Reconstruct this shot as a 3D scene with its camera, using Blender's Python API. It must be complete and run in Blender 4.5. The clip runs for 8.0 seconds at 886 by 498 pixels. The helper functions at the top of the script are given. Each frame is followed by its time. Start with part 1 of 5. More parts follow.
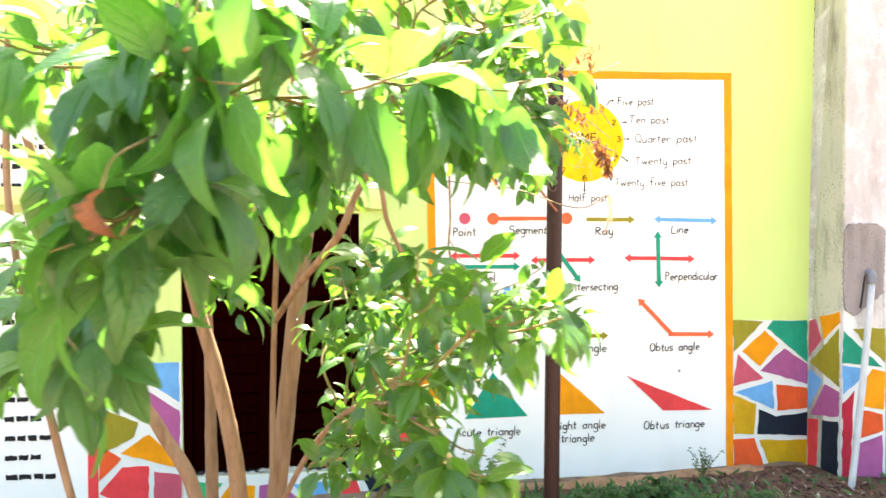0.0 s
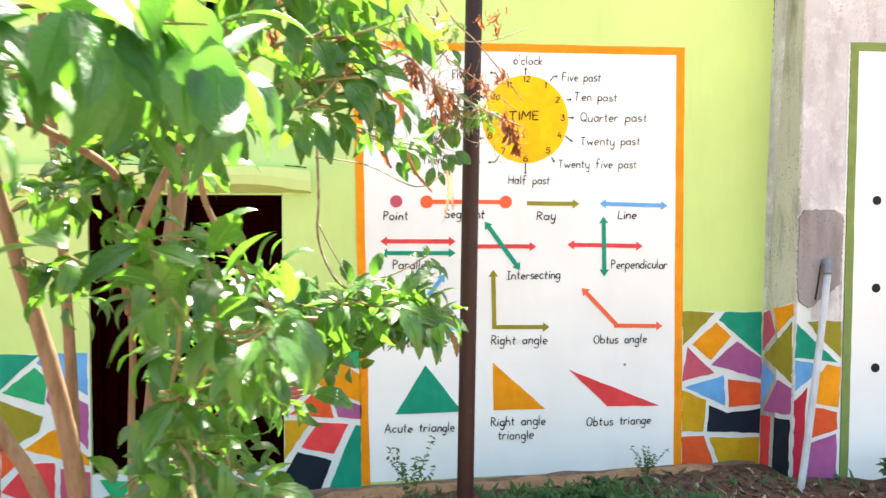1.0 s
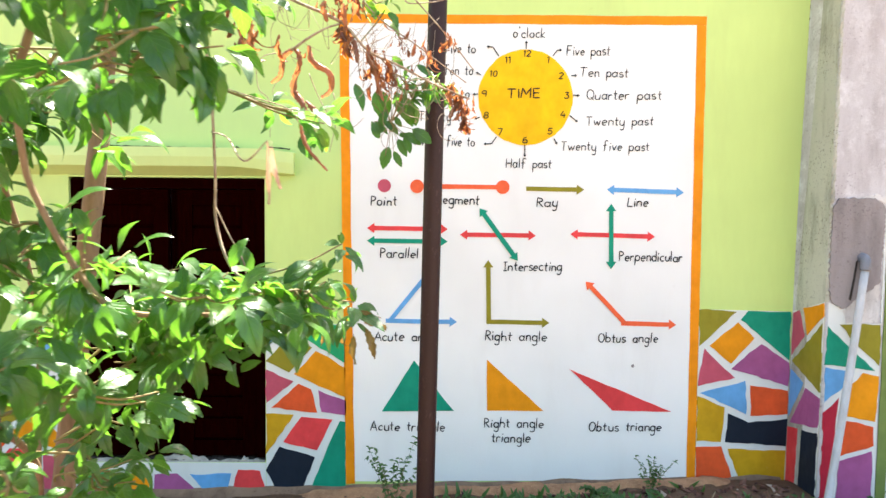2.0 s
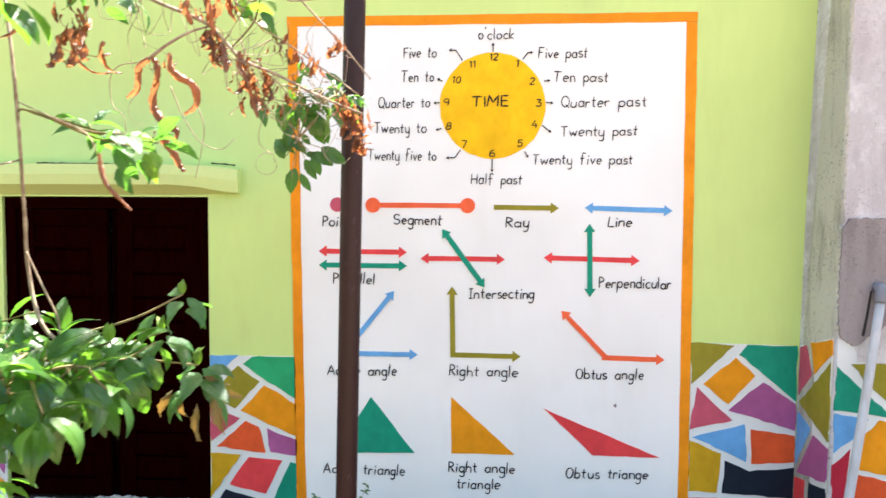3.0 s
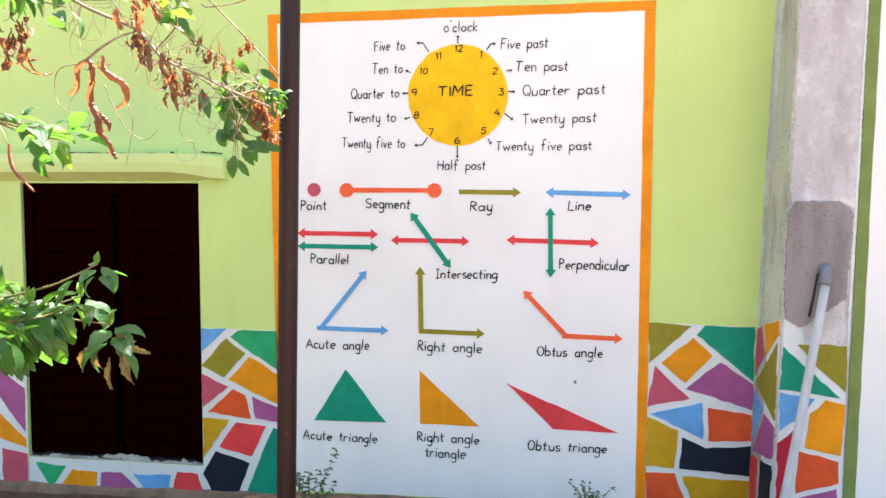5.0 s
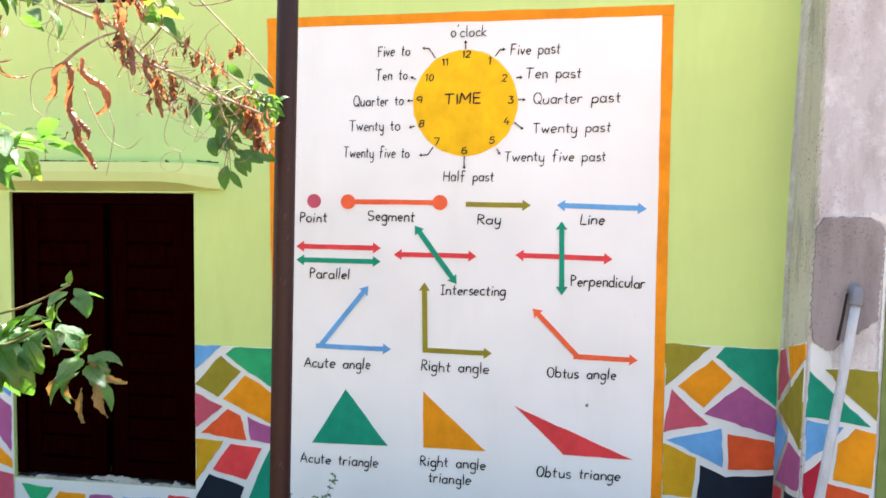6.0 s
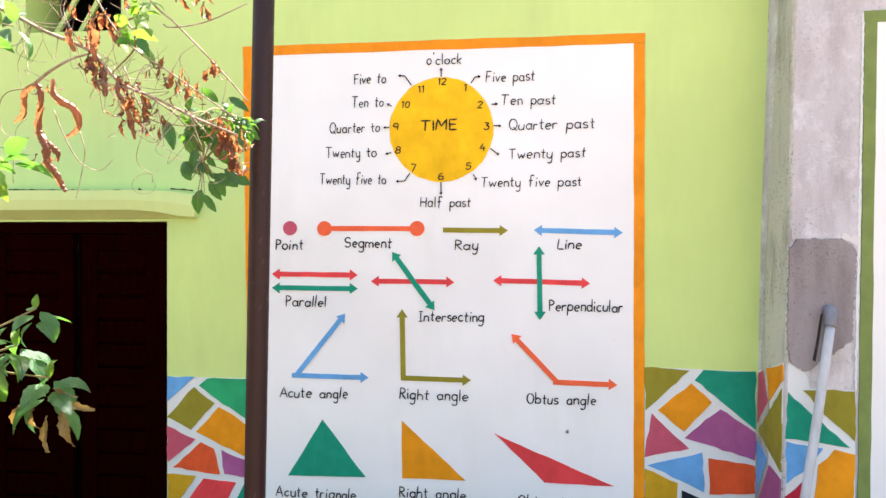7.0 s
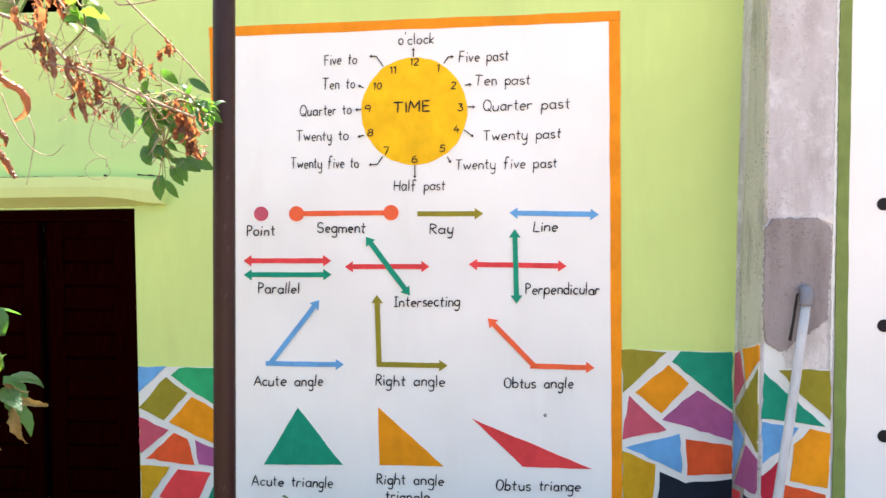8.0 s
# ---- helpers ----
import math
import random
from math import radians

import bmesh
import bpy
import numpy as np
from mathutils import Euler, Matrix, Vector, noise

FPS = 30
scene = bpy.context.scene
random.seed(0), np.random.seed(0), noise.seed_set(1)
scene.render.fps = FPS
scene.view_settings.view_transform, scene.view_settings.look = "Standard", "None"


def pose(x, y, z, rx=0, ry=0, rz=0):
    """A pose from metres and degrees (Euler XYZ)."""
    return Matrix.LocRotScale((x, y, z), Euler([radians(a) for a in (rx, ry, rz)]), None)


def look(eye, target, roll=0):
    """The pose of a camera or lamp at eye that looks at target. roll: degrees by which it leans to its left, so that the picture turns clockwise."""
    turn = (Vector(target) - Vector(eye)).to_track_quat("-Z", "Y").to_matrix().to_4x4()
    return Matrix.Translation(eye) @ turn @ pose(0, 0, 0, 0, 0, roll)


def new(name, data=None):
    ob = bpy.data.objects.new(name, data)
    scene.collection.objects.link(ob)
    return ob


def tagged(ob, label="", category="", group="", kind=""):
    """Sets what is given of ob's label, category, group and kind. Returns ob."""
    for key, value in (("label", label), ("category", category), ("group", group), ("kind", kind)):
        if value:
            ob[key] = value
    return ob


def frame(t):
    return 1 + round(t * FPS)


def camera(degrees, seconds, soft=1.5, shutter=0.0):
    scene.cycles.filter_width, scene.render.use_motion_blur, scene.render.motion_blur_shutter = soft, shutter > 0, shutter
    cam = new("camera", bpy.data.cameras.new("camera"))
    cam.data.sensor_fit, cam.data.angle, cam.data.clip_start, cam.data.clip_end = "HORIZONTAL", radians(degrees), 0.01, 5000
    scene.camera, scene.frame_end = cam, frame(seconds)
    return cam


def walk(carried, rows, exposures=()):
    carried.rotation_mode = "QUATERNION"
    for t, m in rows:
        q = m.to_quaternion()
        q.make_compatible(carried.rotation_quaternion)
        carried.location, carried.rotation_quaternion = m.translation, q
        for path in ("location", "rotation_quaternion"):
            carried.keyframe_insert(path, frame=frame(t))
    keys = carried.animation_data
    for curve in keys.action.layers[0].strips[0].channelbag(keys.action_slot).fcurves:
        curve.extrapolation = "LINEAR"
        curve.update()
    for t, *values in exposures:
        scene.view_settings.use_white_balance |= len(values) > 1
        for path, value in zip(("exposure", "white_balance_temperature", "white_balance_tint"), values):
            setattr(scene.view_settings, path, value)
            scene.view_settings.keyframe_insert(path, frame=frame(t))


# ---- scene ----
cam = camera(64.4, 8.0, 1.45, 0.35)
PATH = [
    (0, (-0.421, 0.21, 1.42), (-0.211, 2.199, 1.398), -0.5),
    (0.5, (-0.204, 0.205, 1.434), (0.001, 2.194, 1.381), 0.3),
    (1, (-0.03, 0.429, 1.418), (0.19, 2.416, 1.352), -0.1),
    (1.2, (0.04, 0.48, 1.437), (0.248, 2.468, 1.352), 0.2),
    (2.3, (0.52, 0.778, 1.406), (0.479, 2.774, 1.292), -0.0),
    (2.5, (0.597, 0.878, 1.432), (0.528, 2.872, 1.301), -0.2),
    (3, (0.773, 1.02, 1.5), (0.69, 3.016, 1.407), 0.3),
    (3.5, (0.985, 1.025, 1.529), (0.892, 3.021, 1.442), -0.5),
    (4, (1.151, 0.944, 1.518), (0.955, 2.931, 1.4), 0.7),
    (4.5, (1.194, 0.849, 1.495), (0.986, 2.835, 1.384), 0.8),
    (4.7, (1.239, 0.842, 1.488), (1.011, 2.825, 1.364), 0.4),
    (5.8, (1.238, 1.013, 1.481), (0.941, 2.986, 1.349), 0.8),
    (6, (1.214, 1.029, 1.504), (0.943, 3.008, 1.4), 0.6),
    (6.5, (1.206, 1.035, 1.483), (0.973, 3.021, 1.448), 0.3),
    (7, (1.212, 1.043, 1.471), (1.004, 3.032, 1.461), 0.1),
    (7.5, (1.195, 1.062, 1.471), (1.021, 3.054, 1.44), -0.1),
    (8, (1.246, 1.096, 1.471), (1.085, 3.089, 1.415), -0.6),
]

EXPOSURES = [(0.0, 3.46, 7000, 4), (0.5, 3.30, 6900, 4), (1.0, 3.05, 6700, 4), (2.5, 2.94, 6500, 5), (3.5, 2.80, 6350, 9), (8.0, 2.78, 6350, 9)]
walk(cam, [(t, look(eye, target, roll)) for t, eye, target, roll in PATH], EXPOSURES)

# ---- sky and sun: the sun stands high behind the building, the painted wall is in open shade ----
SUN_HEIGHT, SUN_SIDE = 60.0, 14.0          # degrees above the horizon; degrees from +y towards +x
world = bpy.data.worlds.new("sky")
scene.world = world
world.use_nodes = True
sky = world.node_tree.nodes.new("ShaderNodeTexSky")
sky.sky_type, sky.sun_disc = "NISHITA", False
sky.dust_density, sky.air_density = 4.0, 1.2
sky.sun_elevation, sky.sun_rotation = radians(SUN_HEIGHT), radians(SUN_SIDE)
background = world.node_tree.nodes["Background"]
background.inputs["Strength"].default_value = 0.08
world.node_tree.links.new(sky.outputs[0], background.inputs[0])
sun_data = bpy.data.lights.new("sun", "SUN")
sun_data.energy, sun_data.angle, sun_data.color = 5.0, radians(0.55), (1.0, 0.94, 0.84)
sun = new("sun", sun_data)
a, b = radians(SUN_HEIGHT), radians(SUN_SIDE)
sun.matrix_world = look((math.sin(b) * math.cos(a) * 30, math.cos(b) * math.cos(a) * 30, math.sin(a) * 30), (0, 0, 0))

rng = random.Random(7)
WALL = 4.3           # front of the painted wall
FRONT = 4.0          # front of the cement pier and the wall beyond it


# ---- materials ----
class Nodes:
    """A short way to write node trees."""

    def __init__(self, name):
        self.mat = bpy.data.materials.new(name)
        self.mat.use_nodes = True
        self.tree = self.mat.node_tree
        self.shader = self.tree.nodes["Principled BSDF"]
        self.out = self.tree.nodes["Material Output"]
        self.coord = self.tree.nodes.new("ShaderNodeTexCoord")

    def add(self, kind, **inputs):
        n = self.tree.nodes.new(kind)
        for key, value in inputs.items():
            self.put(n, key.replace("_", " "), value)
        return n

    def put(self, node, key, value):
        socket = node.inputs[int(key)] if key.isdigit() else node.inputs[key]
        if isinstance(value, bpy.types.NodeSocket):
            self.tree.links.new(value, socket)
        else:
            socket.default_value = value

    def noise(self, scale, detail=4, rough=0.55, stretch=None, where=None):
        vec = where or self.coord.outputs["Object"]
        if stretch:
            m = self.add("ShaderNodeMapping", Vector=vec, Scale=stretch)
            vec = m.outputs[0]
        return self.add("ShaderNodeTexNoise", Vector=vec, Scale=scale, Detail=detail, Roughness=rough).outputs["Fac"]

    def ramp(self, fac, lo, hi, a=0.0, b=1.0):
        r = self.add("ShaderNodeMapRange", Value=fac)
        for key, value in (("From Min", lo), ("From Max", hi), ("To Min", a), ("To Max", b)):
            self.put(r, key, value)
        return r.outputs[0]

    def mix(self, fac, a, b, mode="MIX"):
        m = self.tree.nodes.new("ShaderNodeMix")
        m.data_type, m.blend_type = "RGBA", mode
        for i, value in ((0, fac), (6, a), (7, b)):
            self.put(m, str(i), (*value, 1) if isinstance(value, tuple) and len(value) == 3 else value)
        return m.outputs[2]

    def bump(self, height, strength, distance):
        n = self.add("ShaderNodeBump", Height=height, Strength=strength, Distance=distance)
        return n.outputs[0]

    def end(self, colour, rough=0.7, normal=None, metal=0.0, spec=0.4):
        self.put(self.shader, "Base Color", (*colour, 1) if isinstance(colour, tuple) else colour)
        self.put(self.shader, "Roughness", rough)
        self.put(self.shader, "Metallic", metal)
        self.put(self.shader, "Specular IOR Level", spec)
        if normal:
            self.put(self.shader, "Normal", normal)
        return self.mat


def scaled(c, k):
    return tuple(min(1.0, x * k) for x in c)


def painted_plaster(name, colour, dirt=(0.25, 0.24, 0.16), dirt_amount=0.25, rough=0.62, brushed=0.25, mint_blotch=None):
    """Hand-rolled wall paint on uneven plaster, with faint streaks and stains."""
    n = Nodes(name)
    broad = n.noise(1.1, 3)
    brush = n.noise(26, 3, 0.6, (1, 1, 0.25))
    fine = n.noise(160, 2, 0.6)
    streak = n.noise(3.2, 4, 0.6, (1.3, 1, 0.3))
    col = n.mix(n.ramp(broad, 0.35, 0.68), scaled(colour, 0.93), scaled(colour, 1.05))
    col = n.mix(n.ramp(brush, 0.3, 0.75, 0.0, brushed), col, scaled(colour, 0.86))
    col = n.mix(n.ramp(streak, 0.56, 0.8, 0.0, dirt_amount), col, dirt)
    if mint_blotch:
        # a soft-edged blotch of another tone, strongest at its middle, broken up by noise
        tone, (cx, cz), (rx, rz) = mint_blotch
        spot = n.add("ShaderNodeMapping", Vector=n.coord.outputs["Object"], Location=(-cx / rx, 0, -cz / rz), Scale=(1 / rx, 0, 1 / rz))
        blotch = n.tree.nodes.new("ShaderNodeTexGradient")
        blotch.gradient_type = "SPHERICAL"
        n.put(blotch, "Vector", spot.outputs[0])
        worn = n.add("ShaderNodeMath", **{"0": blotch.outputs["Fac"], "1": n.ramp(n.noise(2.2, 4), 0.3, 0.7, 0.6, 1.3)})
        worn.operation = "MULTIPLY"
        col = n.mix(n.ramp(worn.outputs[0], 0.05, 0.7, 0.0, 0.36), col, tone)
    spots = n.noise(9, 5, 0.7)
    col = n.mix(n.ramp(spots, 0.68, 0.74, 0.0, dirt_amount * 0.6), col, dirt)
    h = n.mix(0.35, n.mix(0.5, brush, fine), n.noise(3.5, 3))
    return n.end(col, n.ramp(fine, 0.3, 0.7, rough - 0.06, rough + 0.08), n.bump(h, 0.28, 0.008), spec=0.35)


def mural_paint(name, colour):
    """Enamel brushed on by hand: uneven cover, brush marks, each patch a little different."""
    n = Nodes(name)
    who = n.add("ShaderNodeObjectInfo").outputs["Random"]
    brush = n.noise(30, 4, 0.65, (0.8, 1, 0.5))
    blot = n.noise(7, 3, 0.6)
    col = n.mix(n.ramp(brush, 0.35, 0.72, 0.0, 0.42), colour, scaled(colour, 0.66))
    col = n.mix(n.ramp(blot, 0.42, 0.7, 0.0, 0.6), col, scaled(colour, 1.25))
    col = n.mix(n.ramp(n.noise(4.2, 4, 0.6), 0.5, 0.72, 0.0, 0.5), col, scaled(colour, 0.68))
    col = n.mix(n.ramp(who, 0, 1, 0.0, 0.16), col, scaled(colour, 0.72))
    worn = n.noise(42, 5, 0.75)
    col = n.mix(n.ramp(worn, 0.70, 0.76, 0.0, 0.35), col, (0.5, 0.47, 0.4))
    return n.end(col, n.ramp(brush, 0.3, 0.7, 0.5, 0.66), n.bump(n.mix(0.4, brush, n.noise(170, 2)), 0.25, 0.004), spec=0.18)


LIME = painted_plaster("lime_green_paint", (0.575, 0.725, 0.235), (0.35, 0.38, 0.13), 0.22, mint_blotch=((0.31, 0.58, 0.27), (-0.85, 1.82), (1.2, 0.42)))
CREAM_LIME = painted_plaster("pale_lime_paint", (0.60, 0.72, 0.27), (0.35, 0.33, 0.15), 0.3)
WHITE = painted_plaster("white_paint", (0.85, 0.84, 0.80), (0.60, 0.56, 0.47), 0.2, 0.55, 0.05)
GROUT = painted_plaster("white_line_paint", (0.72, 0.74, 0.70), (0.42, 0.40, 0.33), 0.25, 0.55)
COLOURS = {
    "orange": (0.86, 0.28, 0.006), "amber": (0.79, 0.295, 0.006), "yellow": (0.93, 0.52, 0.004), "red": (0.74, 0.058, 0.062),
    "vermilion": (0.78, 0.105, 0.026), "green": (0.03, 0.39, 0.15), "teal": (0.012, 0.30, 0.18),
    "olive": (0.30, 0.26, 0.022), "blue": (0.15, 0.40, 0.72), "mauve": (0.40, 0.105, 0.27),
    "rose": (0.58, 0.10, 0.15), "ochre": (0.60, 0.34, 0.012), "navy": (0.010, 0.017, 0.03),
    "crimson": (0.46, 0.02, 0.045), "coral": (0.90, 0.14, 0.05), "moss": (0.20, 0.265, 0.072),
}
KEEP = ("orange", "yellow", "navy", "amber", "red")
PAINT = {k: mural_paint(k + "_paint", c if k in KEEP else scaled(c, 0.94)) for k, c in COLOURS.items()}
INK = mural_paint("black_lettering_paint", (0.012, 0.012, 0.014))


def cement(name, light, dark, rough=0.9, stained=0.8, wash=None):
    """Troweled cement render: broad tone, run-down stains, grit, pits, and wisps of old whitewash."""
    n = Nodes(name)
    broad = n.noise(1.6, 4, 0.6)
    stain = n.noise(4.5, 6, 0.65, (1.4, 1.4, 0.35))
    fine = n.noise(140, 3, 0.7)
    pits = n.noise(48, 4, 0.7)
    grit = n.noise(85, 2, 0.5)
    where = n.noise(3.4, 4, 0.6)
    col = n.mix(n.ramp(broad, 0.35, 0.65), light, scaled(light, 0.82))
    col = n.mix(n.ramp(stain, 0.46, 0.66, 0.0, stained), col, dark)
    if wash:
        col = n.mix(n.ramp(n.noise(7.5, 6, 0.72), 0.50, 0.68, 0.0, 0.75), col, wash)
    col = n.mix(n.ramp(pits, 0.58, 0.70, 0.0, 0.5), col, scaled(dark, 0.7))
    specks = n.add("ShaderNodeMath", **{"0": n.ramp(grit, 0.60, 0.66, 0.0, 1.0), "1": n.ramp(where, 0.46, 0.62, 0.0, 0.75)})
    specks.operation = "MULTIPLY"
    col = n.mix(specks.outputs[0], col, scaled(dark, 0.55))
    col = n.mix(n.ramp(fine, 0.3, 0.7, 0.0, 0.2), col, scaled(light, 1.15))
    return n.end(col, rough, n.bump(n.mix(0.5, fine, pits), 0.55, 0.01), spec=0.25)


CEMENT = cement("weathered_cement_render", (0.60, 0.57, 0.57), (0.34, 0.30, 0.295), wash=(0.74, 0.73, 0.73))
SIDE_CEMENT = cement("limewashed_mossy_cement", (0.56, 0.55, 0.45), (0.17, 0.155, 0.12), stained=0.9)
PATCH = cement("fresh_grey_mortar", (0.31, 0.272, 0.262), (0.165, 0.14, 0.135))
FLAKED = cement("flaking_limewash", (0.68, 0.65, 0.62), (0.31, 0.27, 0.24))
CONCRETE = cement("old_sill_mortar", (0.45, 0.44, 0.385), (0.11, 0.10, 0.085))


def wood_material():
    n = Nodes("dark_brown_wood_paint")
    grain = n.noise(9, 5, 0.65, (7, 7, 0.8))
    dust = n.noise(3, 4)
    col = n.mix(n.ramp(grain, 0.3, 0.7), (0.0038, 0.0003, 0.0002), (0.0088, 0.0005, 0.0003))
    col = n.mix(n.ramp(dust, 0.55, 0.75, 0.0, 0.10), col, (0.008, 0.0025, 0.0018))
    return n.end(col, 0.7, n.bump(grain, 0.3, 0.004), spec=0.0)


WOOD = wood_material()


def pole_material():
    n = Nodes("brown_painted_steel")
    broad = n.noise(6, 4, 0.6, (1, 1, 0.3))
    rust = n.noise(38, 6, 0.72, (1, 1, 0.5))
    col = n.mix(n.ramp(broad, 0.35, 0.7), (0.020, 0.0065, 0.006), (0.038, 0.013, 0.011))
    col = n.mix(n.ramp(rust, 0.58, 0.70, 0.0, 0.6), col, (0.085, 0.045, 0.038))
    return n.end(col, n.ramp(rust, 0.3, 0.7, 0.36, 0.58), n.bump(rust, 0.4, 0.004), spec=0.3)


POLE = pole_material()


def plastic(name, colour, rough):
    n = Nodes(name)
    g = n.noise(12, 5, 0.65, (1, 1, 0.35))
    col = n.mix(n.ramp(g, 0.44, 0.72, 0.0, 0.6), colour, (colour[0] * 0.50, colour[1] * 0.46, colour[2] * 0.40))
    return n.end(col, rough, n.bump(n.noise(60, 3), 0.08, 0.003), spec=0.45)


PVC = plastic("dusty_white_pvc", (0.54, 0.55, 0.56), 0.5)
ELBOW = plastic("grey_pvc_fitting", (0.21, 0.21, 0.235), 0.5)


def soil_material(name, tone, warm=(1.0, 1.0, 1.0)):
    def scaled(c, k):
        return tuple(min(1.0, x * k * w) for x, w in zip(c, warm))
    n = Nodes(name)
    broad = n.noise(0.8, 4)
    clod = n.noise(14, 6, 0.7)
    grit = n.noise(90, 4, 0.7)
    col = n.mix(n.ramp(broad, 0.35, 0.65), scaled((0.20, 0.132, 0.088), tone), scaled((0.28, 0.198, 0.140), tone))
    col = n.mix(n.ramp(clod, 0.4, 0.7, 0.0, 0.7), col, scaled((0.10, 0.062, 0.043), tone))
    col = n.mix(n.ramp(grit, 0.58, 0.72, 0.0, 0.5), col, scaled((0.40, 0.31, 0.24), tone))
    return n.end(col, 0.95, n.bump(n.mix(0.4, clod, grit), 0.8, 0.03), spec=0.2)


SOIL = soil_material("dry_brown_soil", 1.1)
DARK_SOIL = soil_material("dark_brown_soil", 0.48, (1.1, 0.95, 0.8))
TAN_EARTH = soil_material("bare_tan_earth", 1.5, (1.18, 0.95, 0.72))


def litter_material():
    n = Nodes("leaf_litter")
    who = n.add("ShaderNodeNewGeometry").outputs["Random Per Island"]
    col = n.mix(n.ramp(who, 0, 0.6), (0.045, 0.018, 0.013), (0.15, 0.070, 0.045))
    col = n.mix(n.ramp(who, 0.86, 0.97), col, (0.36, 0.28, 0.21))
    return n.end(col, 0.85, n.bump(n.noise(60, 3), 0.3, 0.004))


LITTER = litter_material()


def bark_material():
    n = Nodes("smooth_tan_bark")
    long = n.noise(10, 5, 0.62, (3, 3, 0.6))
    fleck = n.noise(70, 4, 0.7)
    col = n.mix(n.ramp(long, 0.35, 0.68), (0.29, 0.185, 0.115), (0.18, 0.105, 0.062))
    col = n.mix(n.ramp(fleck, 0.6, 0.72, 0.0, 0.6), col, (0.10, 0.058, 0.036))
    return n.end(col, 0.8, n.bump(n.mix(0.5, long, fleck), 0.4, 0.006), spec=0.25)


BARK = bark_material()


def leaf_material(name, dark, light, shine=0.33, glow=0.43, island=False, brown=0.0):
    """Leaf: veins and blotches on the two-sided blade, light passes through it."""
    n = Nodes(name)
    uv = n.add("ShaderNodeUVMap").outputs[0]
    part_uv = n.add("ShaderNodeSeparateXYZ", Vector=uv)
    u, v = part_uv.outputs[0], part_uv.outputs[1]
    side = n.add("ShaderNodeMath", **{"0": v, "1": 0.5})
    side.operation = "SUBTRACT"
    away = n.add("ShaderNodeMath", **{"0": side.outputs[0]})
    away.operation = "ABSOLUTE"
    slant = n.add("ShaderNodeMath", **{"0": away.outputs[0], "1": -0.55, "2": u})
    slant.operation = "MULTIPLY_ADD"
    wave = n.add("ShaderNodeMath", **{"0": slant.outputs[0], "1": 52.0})
    wave.operation = "MULTIPLY"
    sine = n.add("ShaderNodeMath", **{"0": wave.outputs[0]})
    sine.operation = "SINE"
    rib = n.ramp(away.outputs[0], 0.0, 0.045, 1.0, 0.0)
    vein = n.ramp(sine.outputs[0], 0.86, 1.0, 0.0, 0.55)
    line = n.add("ShaderNodeMath", **{"0": rib, "1": vein})
    line.operation = "MAXIMUM"
    if island:
        who = n.add("ShaderNodeNewGeometry").outputs["Random Per Island"]
    else:
        who = n.add("ShaderNodeObjectInfo").outputs["Random"]
    blot = n.noise(24, 4, 0.6)
    col = n.mix(n.ramp(who, 0.0, 1.0), dark, light)
    col = n.mix(n.ramp(blot, 0.4, 0.7, 0.0, 0.4), col, scaled(dark, 0.75))
    col = n.mix(n.ramp(line.outputs[0], 0, 1, 0.0, 0.7), col, scaled(light, 1.5))
    if brown:
        edge = n.ramp(n.noise(75, 5, 0.75), 0.50, 0.64, 0.0, brown)
        col = n.mix(edge, col, (0.22, 0.085, 0.025))
    h = n.mix(0.5, line.outputs[0], blot)
    n.end(col, shine, n.bump(h, 0.9, 0.006), spec=0.85)
    thin = n.add("ShaderNodeBsdfTranslucent")
    warm = n.mix(0.6, col, (0.25, 0.56, 0.03) if not brown else (0.45, 0.16, 0.03))
    n.put(thin, "Color", n.mix(0.3, warm, scaled(light, 1.6)))
    mixer = n.add("ShaderNodeMixShader", **{"0": glow, "1": n.shader.outputs[0], "2": thin.outputs[0]})
    n.tree.links.new(mixer.outputs[0], n.out.inputs[0])
    return n.mat


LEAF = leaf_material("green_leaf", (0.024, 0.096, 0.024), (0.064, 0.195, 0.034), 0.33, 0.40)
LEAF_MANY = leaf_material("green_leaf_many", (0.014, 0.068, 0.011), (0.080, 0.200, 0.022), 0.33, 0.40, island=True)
LEAF_YOUNG = leaf_material("young_leaf", (0.12, 0.25, 0.018), (0.26, 0.40, 0.035), 0.4, 0.42)
LEAF_OLD = leaf_material("yellowing_leaf", (0.16, 0.11, 0.025), (0.30, 0.24, 0.05), 0.6, 0.18, brown=0.95)
DRY = leaf_material("dry_leaf", (0.035, 0.016, 0.011), (0.52, 0.185, 0.075), 0.42, 0.34, brown=0.6)
PALE_DRY = leaf_material("pale_dry_leaf", (0.36, 0.22, 0.15), (0.50, 0.36, 0.27), 0.6, 0.3, brown=0.3)
WEED = leaf_material("weed_leaf", (0.018, 0.070, 0.012), (0.070, 0.170, 0.022), 0.6, 0.3, island=True)
STRAW = leaf_material("dry_grass_blade", (0.22, 0.16, 0.08), (0.42, 0.33, 0.19), 0.7, 0.3, island=True, brown=0.2)


def vine_material():
    n = Nodes("dry_vine_stem")
    g = n.noise(40, 4)
    return n.end(n.mix(n.ramp(g, 0.35, 0.65), (0.22, 0.14, 0.09), (0.45, 0.34, 0.25)), 0.75, n.bump(g, 0.3, 0.002), spec=0.25)


VINE = vine_material()


def green_stem_material():
    n = Nodes("green_twig_bark")
    g = n.noise(30, 4)
    return n.end(n.mix(n.ramp(g, 0.35, 0.65), (0.17, 0.15, 0.05), (0.27, 0.19, 0.09)), 0.7, n.bump(g, 0.2, 0.002), spec=0.3)


TWIG = green_stem_material()


